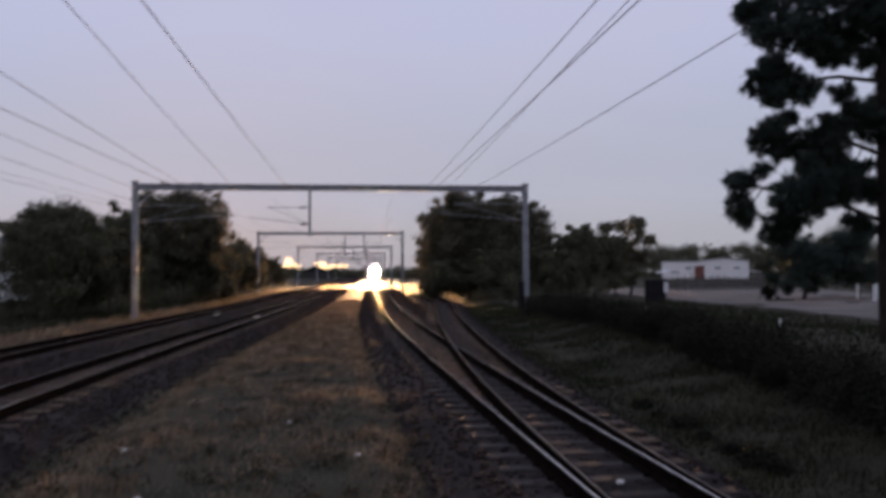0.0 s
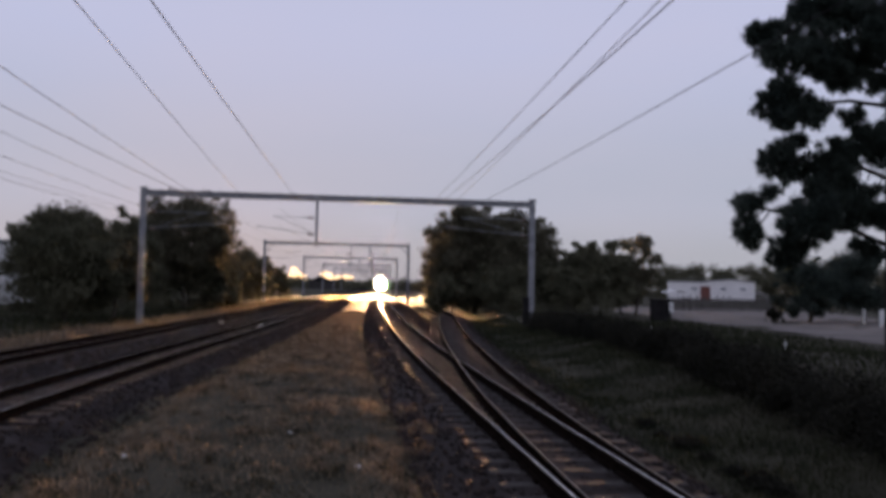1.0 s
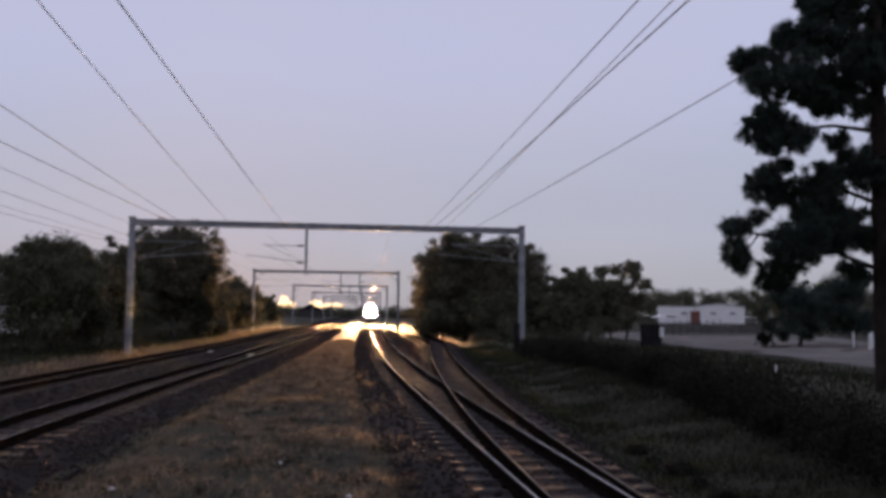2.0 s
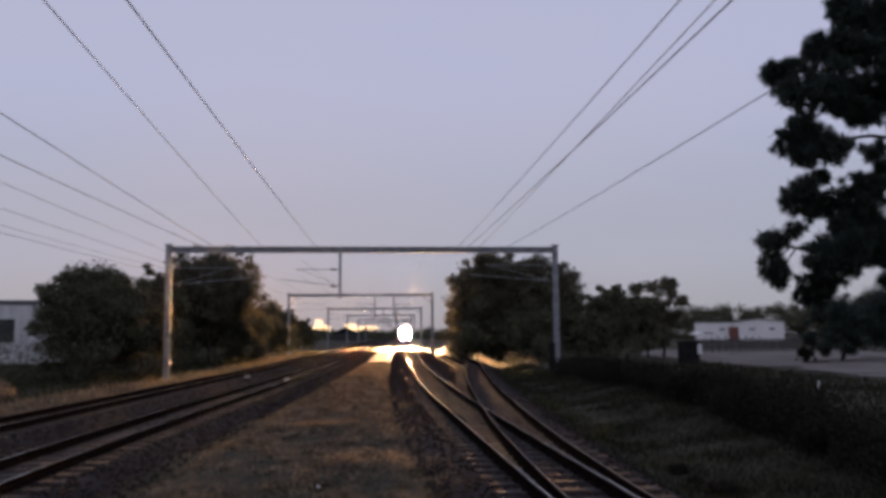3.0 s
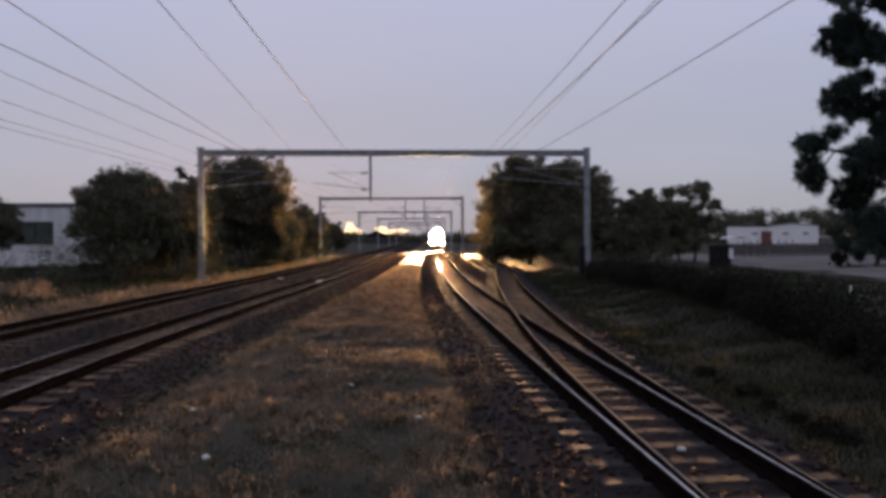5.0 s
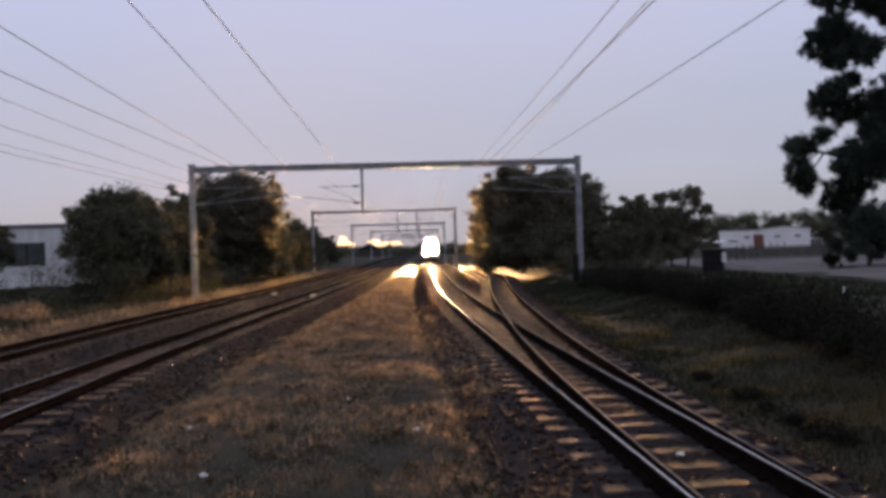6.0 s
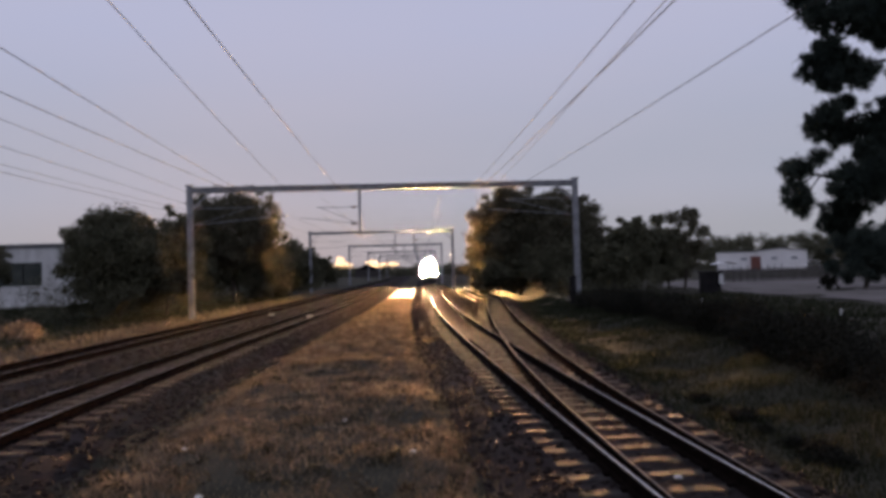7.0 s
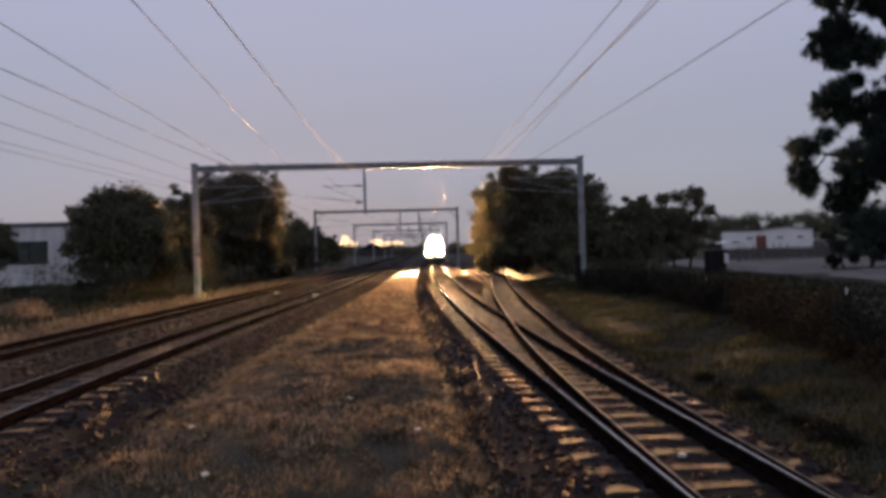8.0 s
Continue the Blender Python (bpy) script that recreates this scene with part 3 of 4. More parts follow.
def build_hedge():
    rng = np.random.default_rng(5)
    cs = []
    for i in range(620):
        y = -3 + 50 * rng.random() ** 1.15
        g = ground_z(hedge_x(y), y)
        hh = 0.72 + 0.35 * noise.noise((y * 0.7, 0, 0)) + 0.2 * noise.noise((y * 2.1, 4, 0))
        cs.append((hedge_x(y) + 0.45 + rng.normal() * 0.30, y, g + 0.1 + hh * rng.random(), 0.30))
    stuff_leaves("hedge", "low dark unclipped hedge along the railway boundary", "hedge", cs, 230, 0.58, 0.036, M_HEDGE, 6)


def blades(name, label, material, count, place, h0, h1, seed, width=0.012):
    """Grass blades; place(rng) gives x, y."""
    rng = np.random.default_rng(seed)
    v = np.zeros((count, 3, 3))
    for i in range(count):
        x, y = place(rng)
        z = ground_z(x, y) - 0.02
        h = h0 + (h1 - h0) * rng.random() ** 2
        h *= 0.55 + 0.9 * max(0.0, 0.5 + noise.noise((x * 0.8, y * 0.8, 7)))
        a = rng.random() * 6.283
        w = width * (0.7 + max(y, 0) / 22.0)
        dx, dy = math.cos(a) * w, math.sin(a) * w
        lx, ly = rng.normal() * h * 0.35, rng.normal() * h * 0.35
        v[i] = ((x - dx, y - dy, z), (x + dx, y + dy, z), (x + lx, y + ly, z + h))
    me = mesh_of(name, v.reshape(-1, 3), np.arange(count * 3).reshape(-1, 3), material)
    tagged(part(name, me), label, "grass", kind="stuff")


def build_grass():
    def middle(rng):
        y = 75.5 * rng.random() ** 1.8 - 4
        a = left_x(y) + 2.05 + 0.35 * noise.noise((0, y * 0.8, 5)) + 0.12 * rng.normal()
        b = main_x(y) - 1.6 + 0.35 * noise.noise((9, y * 0.8, 5)) + 0.15 * rng.normal()
        return a + (b - a) * rng.random(), y

    def bank(rng):
        y = 65.5 * rng.random() ** 1.9 - 4
        a = max(main_x(y) + 1.6, siding_x(min(y, 45)) + 1.2)
        return a + (hedge_x(y) + 0.6 - a) * rng.random(), y

    def verge(rng):
        y = 16 + 110 * rng.random() ** 1.7
        return far_x(y) - 1.75 - 3.0 * rng.random() ** 1.3, y

    def beyond(rng):
        y = 9 + 55 * rng.random()
        return hedge_x(y) + 1 + 14 * rng.random(), y

    blades("dry_grass", "short dry straw-coloured grass between the tracks", M_DRYGRASS, 170000, middle, 0.025, 0.11, 11, 0.008)
    blades("bank_grass", "short dull green grass on the bank beside the siding", M_GREENGRASS, 120000, bank, 0.04, 0.17, 12, 0.009)
    blades("verge_grass", "pale dry grass on the verge beyond the outer track", M_DRYGRASS, 26000, verge, 0.05, 0.2, 13, 0.02)
    def scrubland(rng):
        y = 18 + 70 * rng.random() ** 1.3
        return far_x(y) - 4.4 - 20 * rng.random() ** 1.2, y

    def edge(rng):
        y = 6.5 + 26 * rng.random() ** 1.5
        return main_x(y) - 1.55 + 0.12 * rng.normal() + 0.25 * noise.noise((0, y * 0.9, 2)), y

    hubs = np.random.default_rng(40).random((700, 3))

    def tuft(rng):
        u = hubs[int(rng.integers(700))]
        y = 5.5 + 40 * u[0] ** 1.7
        a, b = left_x(y) + 2.1, main_x(y) - 1.5
        return a + (b - a) * u[1] + rng.normal() * 0.05, y + rng.normal() * 0.06

    rng = np.random.default_rng(44)
    cs = []
    for u in rng.random((900, 2)):
        y = 4.5 + 42 * u[0] ** 1.8
        x = left_x(y) + 2.0 + (main_x(y) - left_x(y) - 3.6) * u[1]
        cs.append((x, y, ground_z(x, y) + 0.03, 0.06 + 0.09 * rng.random()))
    stuff_leaves("low_weeds", "low dark broad-leaved weeds scattered in the dry grass", "weed", cs, 45, 0.6, 0.022, M_WEED, 45)
    cs = [(x + rng.normal() * 0.05, y + rng.normal() * 0.05, z + 0.05, r * 0.6) for x, y, z, r in cs[::3]]
    stuff_leaves("seed_heads", "pale pinkish seed heads in the dry grass", "grass", cs, 26, 0.7, 0.010, M_SEED, 46)
    blades("grass_tufts", "taller brownish grass tufts among the short grass", M_DRYGRASS, 22000, tuft, 0.04, 0.16, 17, 0.006)
    blades("scrub_grass", "dark rough grass and scrub beyond the verge", M_GREENGRASS, 40000, scrubland, 0.08, 0.34, 15, 0.014)
    blades("edge_weeds", "taller straggling weeds along the ballast edge", M_DRYGRASS, 6000, edge, 0.06, 0.30, 16, 0.007)
    blades("field_grass", "dark green grass behind the hedge", M_GREENGRASS, 16000, beyond, 0.08, 0.3, 14, 0.02)


def build_trees():
    g = "trees beside the line"
    tree("round_bushy_tree", "low round bushy tree with dense dark foliage", -13.8, 46, 6.05, 3.2, 0.0, 31, M_LEAFDARK, 130, 800, 0.085, 0.16, g, open_=0.15)
    tree("round_bushy_tree", "low bushy tree with dense dark foliage behind the verge", -12.2, 49.5, 4.9, 2.2, 0.0, 32, M_LEAFDARK, 55, 700, 0.085, 0.12, g, open_=0.2)
    tree("round_bushy_tree", "low bushy tree between taller gum trees", -13.7, 58, 6.8, 2.7, 0.1, 50, M_LEAFDARK, 90, 700, 0.095, 0.14, g, open_=0.2)
    tree("gum_tree", "tall gum tree with an open ragged crown", -11.7, 70, 9.6, 4.6, 1.6, 33, M_LEAF, 130, 620, 0.10, 0.25, g, open_=0.7)
    tree("bushy_tree", "low bushy growth under the tall gum tree", -11.6, 72, 4.9, 3.6, 0.1, 34, M_LEAFDARK, 50, 700, 0.12, 0.15, g)
    tree("bushy_tree", "dense bushy tree filling the gap behind the gums", -16.6, 84, 6.6, 4.2, 0.1, 53, M_LEAFDARK, 50, 700, 0.13, 0.18, g)
    tree("bushy_tree", "dense bushy tree behind the spreading gums", 17.4, 84, 6.4, 4.4, 0.1, 54, M_LEAFDARK, 50, 700, 0.13, 0.18, g)
    tree("bushy_tree", "bushy tree at the edge of the verge", -12.2, 90, 6.2, 3.4, 0.1, 35, M_LEAFDARK, 45, 700, 0.13, 0.16, g)
    tree("bushy_tree", "bushy tree beside the second portal", -10.6, 106, 6.6, 3.4, 0.1, 51, M_LEAFDARK, 45, 700, 0.14, 0.16, g)
    tree("bushy_tree", "bushy tree beyond the second portal", -11.0, 124, 6.2, 3.4, 0.1, 36, M_LEAFDARK, 40, 600, 0.16, 0.16, g)
    tree("bushy_tree", "bushy tree farther along the verge", -8.9, 140, 5.2, 2.5, 0.1, 37, M_LEAFDARK, 35, 600, 0.17, 0.16, g)
    tree("gum_tree", "dark gum tree beside the white building", -31.4, 62, 8.8, 3.2, 4.6, 38, M_LEAFDARK, 65, 650, 0.11, 0.2, g, open_=0.5)
    tree("gum_tree", "small gum tree before the white building", -28.3, 62, 5.6, 2.5, 0.8, 39, M_LEAFDARK, 60, 330, 0.10, 0.12, g, open_=0.9)
    tree("gum_tree", "large spreading gum tree behind the siding", 11.9, 72, 9.6, 4.7, 0.2, 41, M_LEAF, 140, 800, 0.10, 0.28, g, open_=0.55)
    tree("gum_tree", "spreading gum tree behind the portal post", 17.0, 78, 9.3, 4.6, 0.8, 42, M_LEAF, 95, 700, 0.11, 0.24, g, open_=0.75)
    tree("gum_tree", "leaning gum tree along the bend", 15.6, 100, 10.0, 5.2, 0.3, 52, M_LEAF, 60, 750, 0.14, 0.26, g)
    tree("bushy_tree", "dense bushy tree near the boundary", 20.6, 71, 6.3, 3.4, 0.1, 43, M_LEAFDARK, 85, 700, 0.11, 0.2, g, open_=0.15)
    tree("bushy_tree", "dense bushy tree beside the dirt road", 24.0, 75, 6.8, 3.5, 0.1, 44, M_LEAFDARK, 85, 700, 0.11, 0.2, g, open_=0.15)
    tree("gum_tree", "slender gum tree with an airy top", 29.2, 80, 8.1, 2.7, 1.8, 45, M_LEAF, 66, 400, 0.10, 0.15, g, open_=0.8)
    tree("bushy_tree", "low bushy tree under the slender gum", 28.4, 82, 5.0, 2.6, 0.1, 55, M_LEAFDARK, 40, 600, 0.12, 0.12, g)
    for x, y, h, r, seed in ((9.6, 69, 3.6, 2.4, 61), (13.4, 68, 4.4, 3.0, 62), (16.4, 71, 4.8, 2.8, 63), (18.6, 67, 4.0, 2.2, 64), (11.2, 84, 5.6, 3.4, 65)):
        tree("shrub", "low dark shrub under the gum trees by the siding", x, y, h, r, 0.0, seed, M_LEAFDARK, 40, 650, 0.10, 0.08, "shrubs under the gum trees", "shrub", open_=0.1)
    for x, y, h, r, seed in ((-14.2, 66, 4.4, 2.6, 71), (-9.9, 76, 3.6, 2.2, 72), (-10.4, 83, 4.6, 2.6, 73), (-9.8, 96, 4.6, 2.4, 74), (-10.6, 114, 5.0, 2.8, 75)):
        tree("shrub", "low dark shrub along the verge of the outer track", x, y, h, r, 0.0, seed, M_LEAFDARK, 36, 600, 0.11, 0.08, "shrubs along the verge", "shrub", open_=0.1)
    tree("bushy_tree", "low bushy tree at the line's far bend", 17.5, 126, 8.4, 4.8, 0.1, 46, M_LEAFDARK, 45, 600, 0.17, 0.2, g)
    tree("bushy_tree", "dark spreading tree beside the dirt yard", 39.0, 66, 5.4, 3.2, 0.3, 47, M_NEEDLE, 60, 800, 0.10, 0.2, g)
    tree("bushy_tree", "dark spreading tree at the yard's edge", 45.2, 68, 6.6, 4.0, 0.5, 48, M_NEEDLE, 60, 800, 0.11, 0.2, g)
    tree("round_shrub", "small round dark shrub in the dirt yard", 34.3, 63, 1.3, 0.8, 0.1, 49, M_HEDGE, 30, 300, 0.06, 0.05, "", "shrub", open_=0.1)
    # clumps of undergrowth and far woods
    rng = np.random.default_rng(8)
    cs = [(far_x(y) - 5.0 - 8 * rng.random(), y, GROUND + 0.4 + 1.8 * rng.random() ** 2, 0.8) for y in rng.uniform(42, 150, 220)]
    stuff_leaves("undergrowth", "low dark scrub under the trees by the verge", "scrub", cs, 230, 0.5, 0.065, M_LEAFDARK, 9)
    cs = [(main_x(y) + 6.5 + 12 * rng.random(), y, GROUND + 0.5 + 2.2 * rng.random() ** 2, 0.9) for y in rng.uniform(62, 150, 260)]
    stuff_leaves("undergrowth", "low dark scrub under the trees behind the siding", "scrub", cs, 230, 0.5, 0.065, M_LEAFDARK, 10)
    cs = []
    for i in range(420):
        u = rng.random()
        x = 95 + 100 * u
        top = 9.5 + 2.2 * noise.noise((x * 0.12, 0, 0)) + 1.5 * noise.noise((x * 0.5, 2, 0))
        cs.append((x, 268 + 8 * rng.normal(), 0.5 + (top - 0.5) * rng.random(), 2.0))
    stuff_leaves("far_woods", "far dark line of trees behind the shed", "woods", cs, 170, 0.5, 0.30, M_LEAFDARK, 15)
    cs = []
    for i in range(420):
        x = -70 + 120 * rng.random()
        top = 3.2 + 2.0 * noise.noise((x * 0.08, 5, 0)) + 2.2 * noise.noise((x * 0.3, 9, 0))
        cs.append((x, 430 + 12 * rng.normal(), 0.2 + max(1.0, top) * rng.random(), 2.0))
    stuff_leaves("far_woods", "far hazy trees where the line vanishes", "woods", cs, 50, 0.55, 0.6, M_LEAFDARK, 16)


# ---- buildings ----
def build_white_building():
    b = thing("warehouse", "weathered white rendered warehouse with a dark glazed band", "building", pose(-26.6, 74, GROUND, 0, 0, 4))
    for name, x0, x1, y0, y1, z0, z1 in (("lower_wall", -16, 0, 0, 0.25, -0.3, 2.1), ("upper_wall", -16, 0, 0, 0.25, 4.06, 5.45), ("pier", -1.7, 0, 0, 0.25, 2.1, 4.06),
                                         ("side_wall", -0.25, 0, 0.25, 13.75, -0.3, 5.45),
                                         ("side_wall", -16, -15.75, 0.25, 13.75, -0.3, 5.45), ("back_wall", -16, 0, 13.75, 14, -0.3, 5.45)):
        bm = bm_new()
        box(bm, x0, x1, y0, y1, z0, z1)
        part(name, bm, M_WHITEWALL, b)
    bm = bm_new()
    box(bm, -16.3, 0.3, -0.25, 14.2, 5.45, 5.62, 0.03)
    part("roof", bm, M_ROOF, b)
    for x0, x1 in ((-6.3, -1.7), (-11.0, -6.36), (-15.75, -11.06)):
        bm = bm_new()
        box(bm, x0, x1, 0.10, 0.14, 2.1, 4.06)
        w = part("window", bm, M_DARKGLASS, b, "dark greenish glazing")
        for k in range(1, 3):
            bm = bm_new()
            xx = x0 + (x1 - x0) * k / 3
            box(bm, xx - 0.04, xx + 0.04, 0.05, 0.10, 2.1, 4.06)
            part("mullion", bm, M_BLACK, w)
    bm = bm_new()
    box(bm, -16, 0, -0.03, 0, 5.22, 5.45)
    part("parapet_stain", bm, M_ROOF, b, "mould-darkened strip under the roof edge")


def build_shed():
    y = 230.0
    b = thing("shed", "long low white metal shed, one half flat and one gabled", "building", pose(93.4, y, GROUND, 0, 0, -22) @ Matrix.Diagonal((0.89, 1, 1, 1)))
    bm = bm_new()
    box(bm, 0, 11.2, 0, 9, -0.3, 5.0)
    part("flat_wing", bm, M_SHEDWALL, b)
    bm = bm_new()
    box(bm, -0.15, 11.2, -0.15, 9, 5.0, 5.15)
    part("parapet_cap", bm, M_ROOF, b)
    wall = [(11.4, 5.15), (18.6, 5.85), (26.0, 5.15), (26.0, -0.3), (11.4, -0.3)]
    n = len(wall)
    part("gabled_wing", mesh_of("gabled_wing", [(x, -0.4, z) for x, z in wall] + [(x, 11, z) for x, z in wall],
                                [tuple(range(n)), tuple(range(2 * n - 1, n - 1, -1))] + [(i, i + n, (i + 1) % n + n, (i + 1) % n) for i in range(n)], M_SHEDWALL), M_SHEDWALL, b)
    for a, c in (((11.0, 5.13), (18.6, 5.87)), ((18.6, 5.87), (26.4, 5.13))):
        me = mesh_of("roof_sheet", [(a[0], -0.8, a[1]), (c[0], -0.8, c[1]), (c[0], 11.4, c[1]), (a[0], 11.4, a[1]),
                                    (a[0], -0.8, a[1] + 0.14), (c[0], -0.8, c[1] + 0.14), (c[0], 11.4, c[1] + 0.14), (a[0], 11.4, a[1] + 0.14)],
                     [(0, 3, 2, 1), (4, 5, 6, 7), (0, 1, 5, 4), (1, 2, 6, 5), (2, 3, 7, 6), (3, 0, 4, 7)], M_ROOF)
        part("roof_sheet", me, M_ROOF, b)
    bm = bm_new()
    box(bm, 9.9, 12.8, -0.62, -0.42, 0.0, 3.8)
    door = part("roller_door", bm, M_REDROOF, b, "dull brownish red roller door")
    for k in range(9):
        bm = bm_new()
        box(bm, 9.95, 12.75, -0.66, -0.62, 0.2 + 0.4 * k, 0.52 + 0.4 * k)
        part("door_slat", bm, M_REDROOF, door)
    for x, yy in ((7.2, -0.05), (15.9, -0.45), (21.6, -0.45)):
        bm = bm_new()
        box(bm, x, x + 1.7, yy - 0.06, yy + 0.04, 2.8, 3.5)
        w = part("window", bm, M_ROOF, b, "small grey window")
        bm = bm_new()
        box(bm, x - 0.12, x + 1.82, yy - 0.1, yy + 0.04, 2.66, 2.79)
        part("sill", bm, M_SHEDWALL, w)
    for k in range(13):
        bm = bm_new()
        x = 0.9 + 2.0 * k
        if 9 < x < 13:
            continue
        box(bm, x - 0.05, x + 0.05, -0.44 if x > 11 else -0.04, -0.40 if x > 11 else 0, 0, 4.9)
        part("cladding_rib", bm, M_SHEDWALL, b)

    def carport(label, x, yy, w, top):
        c = thing("carport", label, "carport", pose(x, yy, GROUND), "white carports before the shed")
        verts, faces = [], []
        for i in range(9):
            u = i / 8
            zz = top - 0.5 + 0.5 * math.sin(math.pi * u)
            verts += [(w * u, 0, zz), (w * u, 5, zz), (w * u, 0, zz + 0.12), (w * u, 5, zz + 0.12)]
        for i in range(8):
            a, d = i * 4, i * 4 + 4
            faces += [(a, a + 1, d + 1, d), (a + 2, d + 2, d + 3, a + 3), (a, d, d + 2, a + 2), (a + 1, a + 3, d + 3, d + 1)]
        part("canopy", mesh_of("canopy", verts, faces, M_SHEDWALL), M_SHEDWALL, c)
        for px in (0.15, w / 2, w - 0.15):
            bm = bm_new()
            tube(bm, (px, 0.2, -0.3), (px, 0.2, top - 0.45), 0.08, seg=6)
            part("post", bm, M_GALV, c)

    carport("low white arched canopy on posts", 85.4, 210, 5.4, 2.4)
    carport("low white canopy at the shed's end", 115.4, 224, 4.6, 2.3)


def build_yard():
    # pale dirt road with a soft uneven edge
    verts, faces = [], []
    ys = list(np.arange(30, 120, 2.5))
    for y in ys:
        w = 0.6 * noise.noise((y * 0.2, 0, 0))
        near_x = 27.0 + 0.085 * (y - 40) + w
        for k in range(9):
            x = near_x + (k / 8) * (9 + 0.30 * (y - 30))
            verts.append((x, y, ground_z(x, y) + 0.03 + 0.02 * noise.noise((x, y, 4))))
    for i in range(len(ys) - 1):
        for k in range(8):
            faces.append((i * 9 + k, i * 9 + k + 1, (i + 1) * 9 + k + 1, (i + 1) * 9 + k))
    tagged(part("dirt_road", mesh_of("dirt_road", verts, faces, M_DIRT, True)), "pale unsealed dirt road and yard", "road", kind="structure")
    f = thing("yard_fence", "dark weathered paling fence along the dirt yard", "fence", pose(0, 0, GROUND))
    for i in range(64):
        x = 41.5 + i * 0.22
        bm = bm_new()
        h = 1.55 + 0.12 * random.random()
        box(bm, x, x + 0.11, 101.9 - 0.01 * i, 101.95 - 0.01 * i, -0.2, h, 0.01)
        part("paling", bm, M_FENCE, f)
    for z in (0.5, 1.4):
        bm = bm_new()
        box(bm, 41.4, 55.6, 102.0, 102.06, z, z + 0.08)
        part("fence_rail", bm, M_FENCE, f)
    for i in range(8):
        p = thing("fence_post", "pale upright fence post at the yard", "post", pose(42.0 + i * 0.85, 98.5, GROUND), "fence posts at the yard")
        bm = bm_new()
        box(bm, -0.05, 0.05, -0.05, 0.05, -0.3, 2.0, 0.01)
        part("shaft", bm, M_FENCE, p)
    c = thing("equipment_cabinet", "dark steel trackside cabinet with a white notice", "cabinet", pose(25.6, 64.5, ground_z(25.6, 64.5)))
    bm = bm_new()
    box(bm, -0.75, 0.75, -0.35, 0.35, -0.1, 1.65, 0.03)
    part("body", bm, M_BLACK, c)
    bm = bm_new()
    box(bm, -0.85, 0.85, -0.45, 0.45, 1.65, 1.73, 0.02)
    part("lid", bm, M_BLACK, c)
    bm = bm_new()
    box(bm, 0.55, 0.85, -0.50, -0.46, 0.75, 1.50)
    part("notice", bm, M_WHITE, c, "white notice board")
    for x, y, h in ((16.4, 29.3, 0.28), (16.4, 42.5, 0.28), (11.2, 35.2, 0.28), (-10.2, 82, 0.9)):
        p = thing("marker_post", "short white marker post standing in grass", "marker post", pose(x, y, ground_z(x, y)), "white marker posts")
        bm = bm_new()
        box(bm, -0.035, 0.035, -0.025, 0.025, -0.2, h, 0.008)
        part("shaft", bm, M_WHITE, p)
    for x, y in ((43.4, 65.3), (44.6, 64.6), (41.4, 60.2)):
        p = thing("bollard", "pale timber bollard at the yard's edge", "bollard", pose(x, y, ground_z(x, y)), "bollards at the yard")
        bm = bm_new()
        tube(bm, (0, 0, -0.2), (0, 0, 1.25), 0.11, 0.10, 10)
        part("shaft", bm, M_WHITE, p)
    for x, y, r in ((5.6, 14.8, 0.12), (5.55, 13.9, 0.10), (5.5, 12.75, 0.17), (5.46, 11.9, 0.09), (5.42, 11.0, 0.11), (5.4, 10.25, 0.2), (5.45, 9.85, 0.14)):
        rng = np.random.default_rng(int(x * 100 + y))
        n = 500
        pts = rng.normal(size=(n, 3)) * (r * 0.6, r * 0.6, r * 0.35) + (x, y, ground_z(x, y) + r * 0.5)
        v, fc = cards(pts, None, np.full(n, 0.04), 0.4, rng)
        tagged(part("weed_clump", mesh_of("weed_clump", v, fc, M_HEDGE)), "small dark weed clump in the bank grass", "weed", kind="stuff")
    # white boxes put in to imitate bright glints low on the left tracks
    for x, y in ((-3.6, 44.0), (-2.6, 51.5), (-6.0, 47.5)):
        p = thing("glint_box", "small pale box standing in for a glint on the track", "signalling box", pose(x, y, -0.18, 0, 0, random.uniform(-10, 10)), "signalling boxes on the track")
        bm = bm_new()
        box(bm, -0.13, 0.13, -0.10, 0.10, -0.1, 0.07, 0.02)
        part("body", bm, M_WHITE, p)
        bm = bm_new()
        box(bm, -0.145, 0.145, -0.115, 0.115, 0.07, 0.085, 0.006)
        part("lid", bm, M_GALV, p)
    rngb = np.random.default_rng(91)
    cs = [(-12.6 - 4.5 * rngb.random(), y, ground_z(-13, y) + 0.10 + 0.35 * rngb.random(), 0.4) for y in rngb.uniform(31, 37, 30)]
    stuff_leaves("brush_heap", "heap of pale dry cut brush on the verge", "brush", cs, 200, 0.5, 0.05, M_DRYGRASS, 92)
    h = thing("house", "far low house with a dark gable roof among trees", "house", pose(-5.2, 360, GROUND))
    bm = bm_new()
    box(bm, -5, 5, -4, 4, -0.2, 3.4)
    part("wall", bm, M_FENCE, h)
    me = mesh_of("roof", [(-5.6, -4.4, 3.3), (5.6, -4.4, 3.3), (5.6, 4.4, 3.3), (-5.6, 4.4, 3.3), (0, -4.4, 6.0), (0, 4.4, 6.0)],
                 [(0, 1, 4), (1, 2, 5, 4), (2, 3, 5), (3, 0, 4, 5), (0, 3, 2, 1)], M_BLACK)
    part("roof", me, M_BLACK, h)
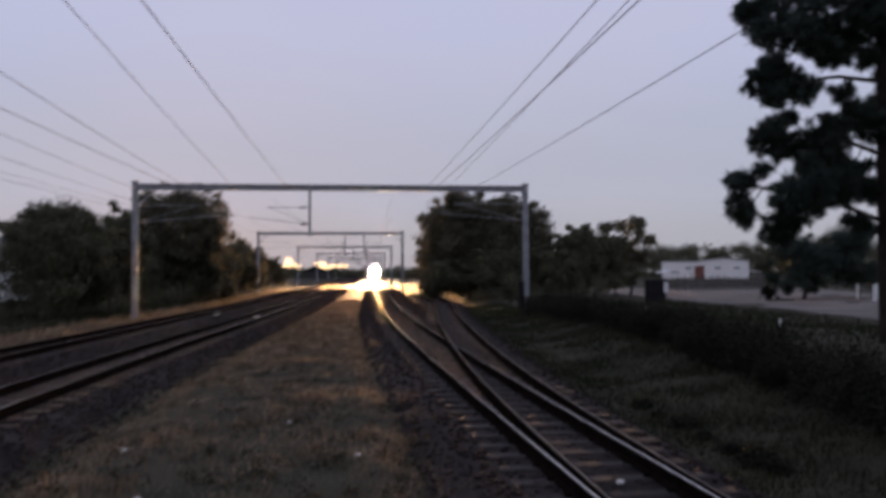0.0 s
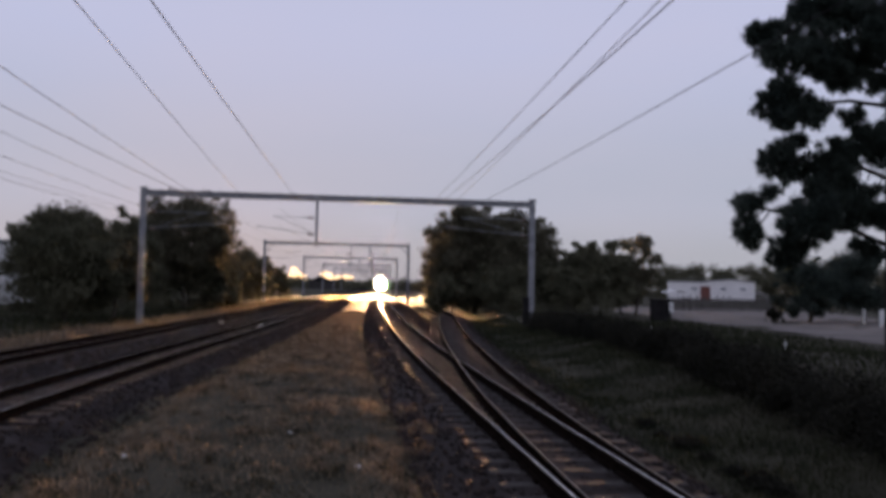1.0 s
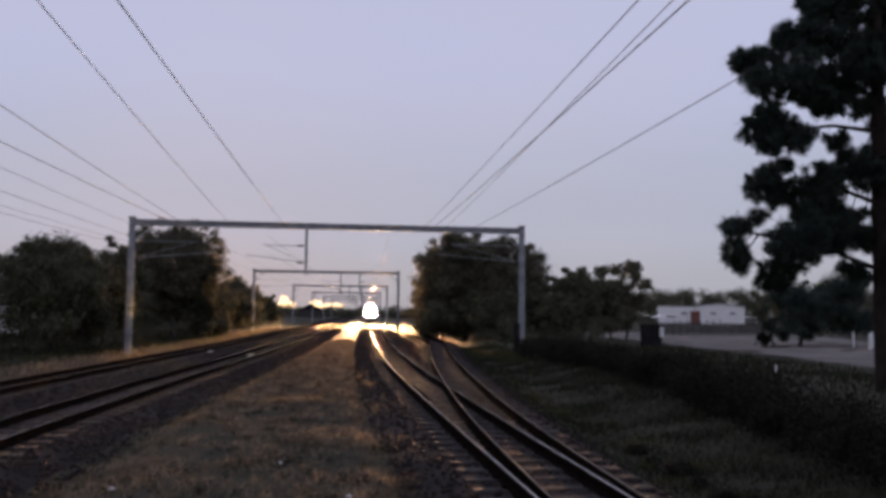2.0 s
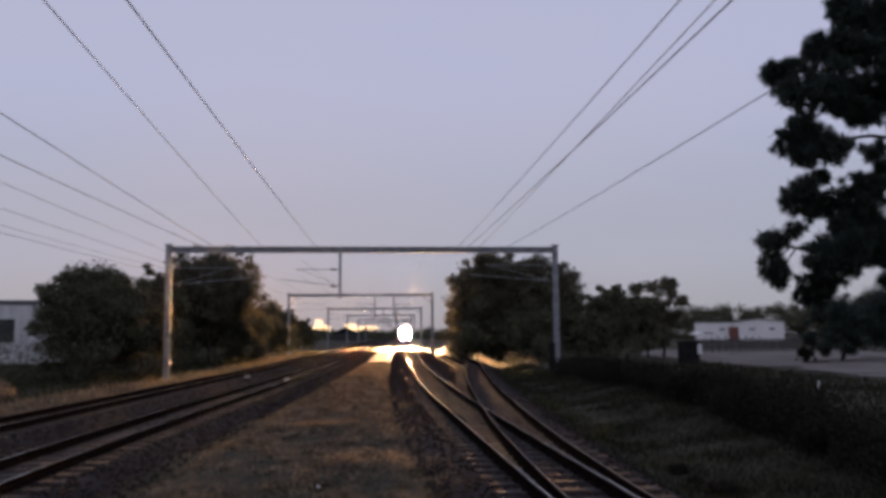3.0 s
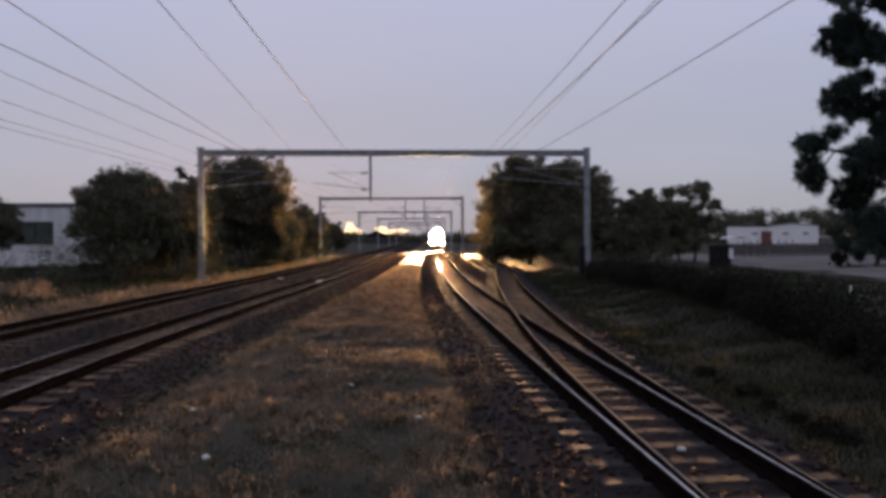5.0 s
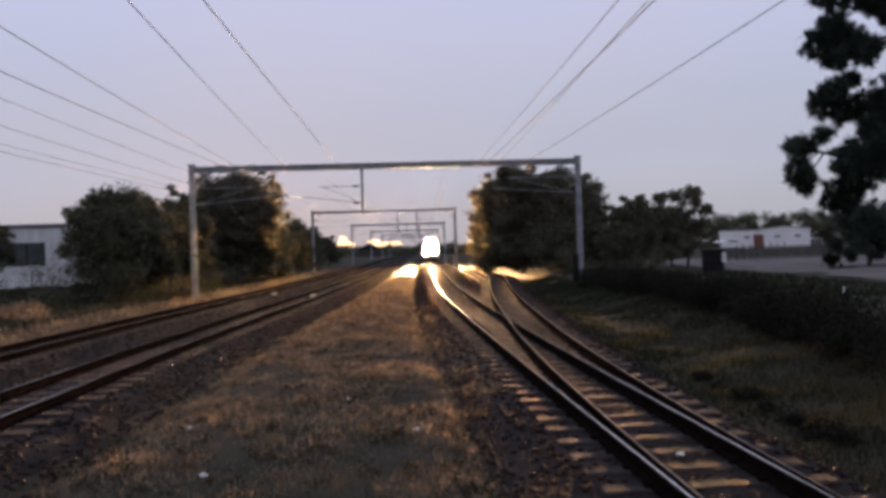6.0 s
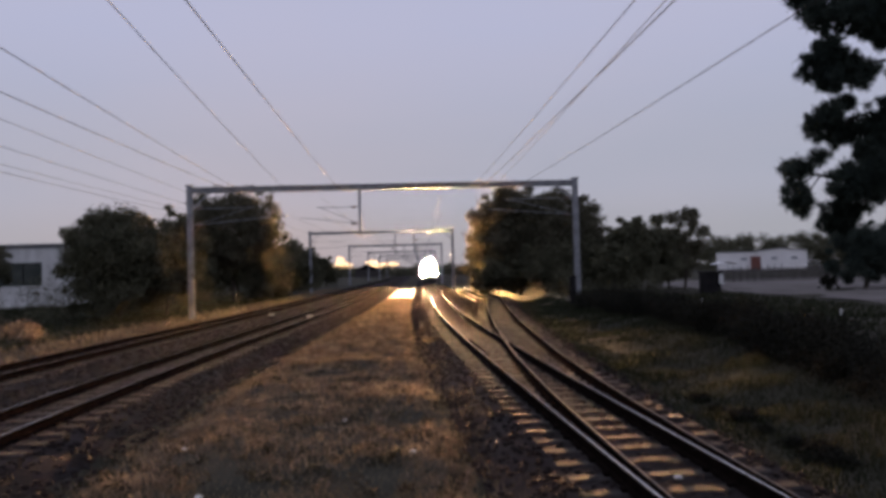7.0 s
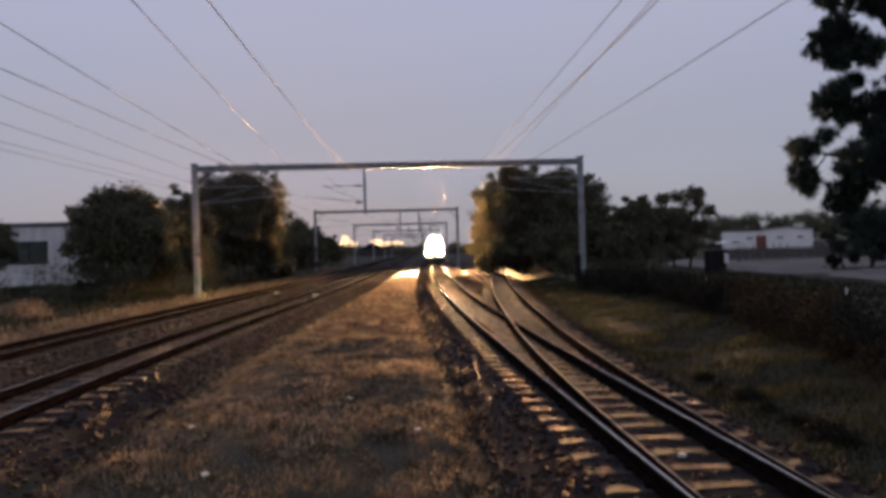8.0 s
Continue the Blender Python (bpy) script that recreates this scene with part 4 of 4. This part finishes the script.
    for x, y in ((-1.9, 8.9), (0.35, 10.6), (-0.6, 13.2), (3.0, 8.6), (-2.6, 11.4)):
        bm = bm_new()
        bmesh.ops.create_icosphere(bm, subdivisions=2, radius=0.04)
        for v in bm.verts:
            v.co *= 1 + 0.35 * noise.noise(v.co * 14 + Vector((x, y, 0)))
            v.co.z *= 0.6
        st = part("stone", bm, M_WHITEWALL)
        st.matrix_basis = pose(x, y, (ground_z(x, y) if x < 2 else -0.17) + 0.025, 0, 0, x * 50)
        tagged(st, "pale loose stone lying on the ground", "stone", "pale stones beside the track")
    box_ = thing("relay_box", "grey steel box strapped to the portal post", "relay box", pose(11.1, 48.3, ground_z(11.1, 48.3)))
    bm = bm_new()
    box(bm, -0.2, 0.12, -0.18, 0.10, 0.0, 1.7, 0.02)
    part("body", bm, M_BLACK, box_)


def build_glow():
    """Low sunset-lit cloud bars at the horizon and a far lamp."""
    rng = np.random.default_rng(77)
    for tx, ez, w, h in ((-0.046, 0.0120, 6, 8), (-0.054, 0.0065, 22, 3.2), (-0.040, 0.0085, 10, 3.5), (-0.009, 0.0095, 8, 5.5), (-0.001, 0.0075, 14, 3), (0.014, 0.0080, 12, 3.2)):
        y = 1400.0
        bm = bm_new()
        bmesh.ops.create_icosphere(bm, subdivisions=3, radius=1)
        for v in bm.verts:
            k = 1 + 0.7 * noise.noise(v.co * 1.7 + Vector((tx * 900, 0, 0))) + 0.35 * noise.noise(v.co * 4.5 + Vector((0, tx * 900, 0)))
            v.co = Vector((v.co.x * w * k, v.co.y * 6 * k, v.co.z * h * k))
        ob = part("sunset_cloud", bm, M_CLOUDGLOW)
        ob.matrix_basis = pose(tx * y, y, 2.05 + ez * y)
        tagged(ob, "bright orange sunset-lit cloud low on the horizon", "cloud", "sunset clouds", kind="structure")


# ---- the train ----
def build_train():
    t = thing("train", "approaching electric train with blazing headlights", "train")
    w, h = 1.36, 3.75
    prof = [(-w, 0.95), (-w, 2.9), (-w + 0.12, 3.35), (-w + 0.5, 3.66), (0, h), (w - 0.5, 3.66), (w - 0.12, 3.35), (w, 2.9), (w, 0.95)]

    def body(y0, y1, nose):
        bm = bm_new()
        rings = []
        for y, k, dz in ((y0, 0.94 if nose else 1.0, -0.05), (y0 + 0.5, 1.0, 0.0), (y1, 1.0, 0.0)):
            rings.append([bm.verts.new((x * k, y, z + (dz if z > 1 else 0))) for x, z in prof])
        for a, b in zip(rings, rings[1:]):
            for i in range(len(prof)):
                j = (i + 1) % len(prof)
                bm.faces.new((a[i], b[i], b[j], a[j]))
        bm.faces.new(list(reversed(rings[-1])))
        bm.faces.new(rings[0])
        bmesh.ops.recalc_face_normals(bm, faces=bm.faces[:])
        return bm

    for k in range(3):
        y0 = k * 24.3
        car = part("carriage", body(y0, y0 + 23.7, k == 0), M_STEELSIDE, t, "ribbed stainless steel carriage body")
        for s in (-1, 1):
            for i in range(6):
                bm = bm_new()
                yy = y0 + 2.2 + i * 3.5
                box(bm, s * w - 0.02, s * w + 0.02, yy, yy + 2.2, 2.0, 2.85)
                part("side_window", bm, M_DARKGLASS, car)
        bm = bm_new()
        box(bm, -1.1, 1.1, y0 + 1.0, y0 + 22.5, 0.45, 0.95)
        part("underframe", bm, M_TRAINDARK, car)
        for yb in (y0 + 3.5, y0 + 19.5):
            for dy in (-1.1, 1.1):
                for s in (-1, 1):
                    bm = bm_new()
                    tube(bm, (s * 0.47, yb + dy, 0.43), (s * 0.60, yb + dy, 0.43), 0.42, seg=20)
                    part("wheel", bm, M_TRAINDARK, car)
    bm = bm_new()
    box(bm, -1.22, 1.22, -0.06, 0.0, 1.0, 1.95, 0.02)
    part("nose_panel", bm, M_TRAIN, t, "yellow front panel")
    # windscreens and route board glow only to widen the bright front
    for x0, x1 in ((-1.15, -0.42), (-0.36, 0.36), (0.42, 1.15)):
        bm = bm_new()
        box(bm, x0, x1, -0.07, -0.01, 2.02, 2.78, 0.02)
        part("windscreen", bm, M_SCREENGLOW, t, "windscreen given an added glow to brighten the front")
    bm = bm_new()
    box(bm, -0.75, 0.75, -0.08, -0.02, 2.86, 3.16, 0.02)
    part("route_board", bm, M_BOARDGLOW, t, "route board with an added amber glow to brighten the front")
    for x, z in ((-0.33, 3.30), (0.33, 3.30), (-0.86, 1.48), (0.86, 1.48)):
        # added hood tube round each lens, there to block its sideways light
        bm = bm_new()
        k = 20
        ring = [[bm.verts.new((x + r * math.cos(6.2832 * i / k), yy, z + r * math.sin(6.2832 * i / k))) for i in range(k)]
                for r, yy in ((0.15, 0.04), (0.15, -0.52), (0.105, -0.52), (0.105, -0.02))]
        for a, c in zip(ring, ring[1:]):
            for i in range(k):
                bm.faces.new((a[i], a[(i + 1) % k], c[(i + 1) % k], c[i]))
        lamp = part("headlight", bm, M_TRAINDARK, t, "long headlight hood added to narrow the beam")
        bm = bm_new()
        tube(bm, (x, -0.02, z), (x, -0.06, z), 0.10, 0.09, seg=20)
        part("lens", bm, M_HEADLIGHT, lamp, "dazzling warm white lens")
    # two added lamps that swell the bright cluster between the lower headlights
    for x in (-0.48, 0.48):
        bm = bm_new()
        tube(bm, (x, 0.0, 1.45), (x, -0.1, 1.45), 0.1, seg=14)
        part("added_marker_light", bm, M_MARKER, t, "white marker light added to enlarge the bright headlight cluster")
    bm = bm_new()
    box(bm, -1.15, 1.15, -0.25, 0.3, 0.2, 0.75, 0.04)
    part("pilot", bm, M_TRAINDARK, t)
    bm = bm_new()
    tube(bm, (0, -0.5, 0.62), (0, 0.1, 0.62), 0.13, seg=12)
    part("coupler", bm, M_TRAINDARK, t)
    bm = bm_new()
    for s in (-0.5, 0.5):
        tube(bm, (s, 8.0, 3.8), (s * 0.8, 9.0, 4.5), 0.03, seg=6)
        tube(bm, (s * 0.8, 9.0, 4.5), (s, 8.2, 5.2), 0.03, seg=6)
    tube(bm, (-0.8, 8.2, 5.25), (0.8, 8.2, 5.25), 0.035, seg=6)
    part("pantograph", bm, M_TRAINDARK, t)
    return t


build_ground()
build_ballast()
build_portals()
build_wires()
build_white_building()
build_shed()
build_yard()
build_glow()
build_trees()
pine()
build_hedge()
TRAIN = build_train()
build_grass()
scatter_stones()
build_tracks()


def motions():
    """The train runs towards the camera along the main track."""
    rows = []
    for i in range(17):
        t = i * 0.5
        y = 218.0 - 13.4 * t
        turn = math.degrees(math.atan2(main_x(y + 20) - main_x(y), 20.0))
        rows.append((t, pose(main_x(y), y, 0.0, 0, 0, -turn)))
    walk(TRAIN, rows)


motions()
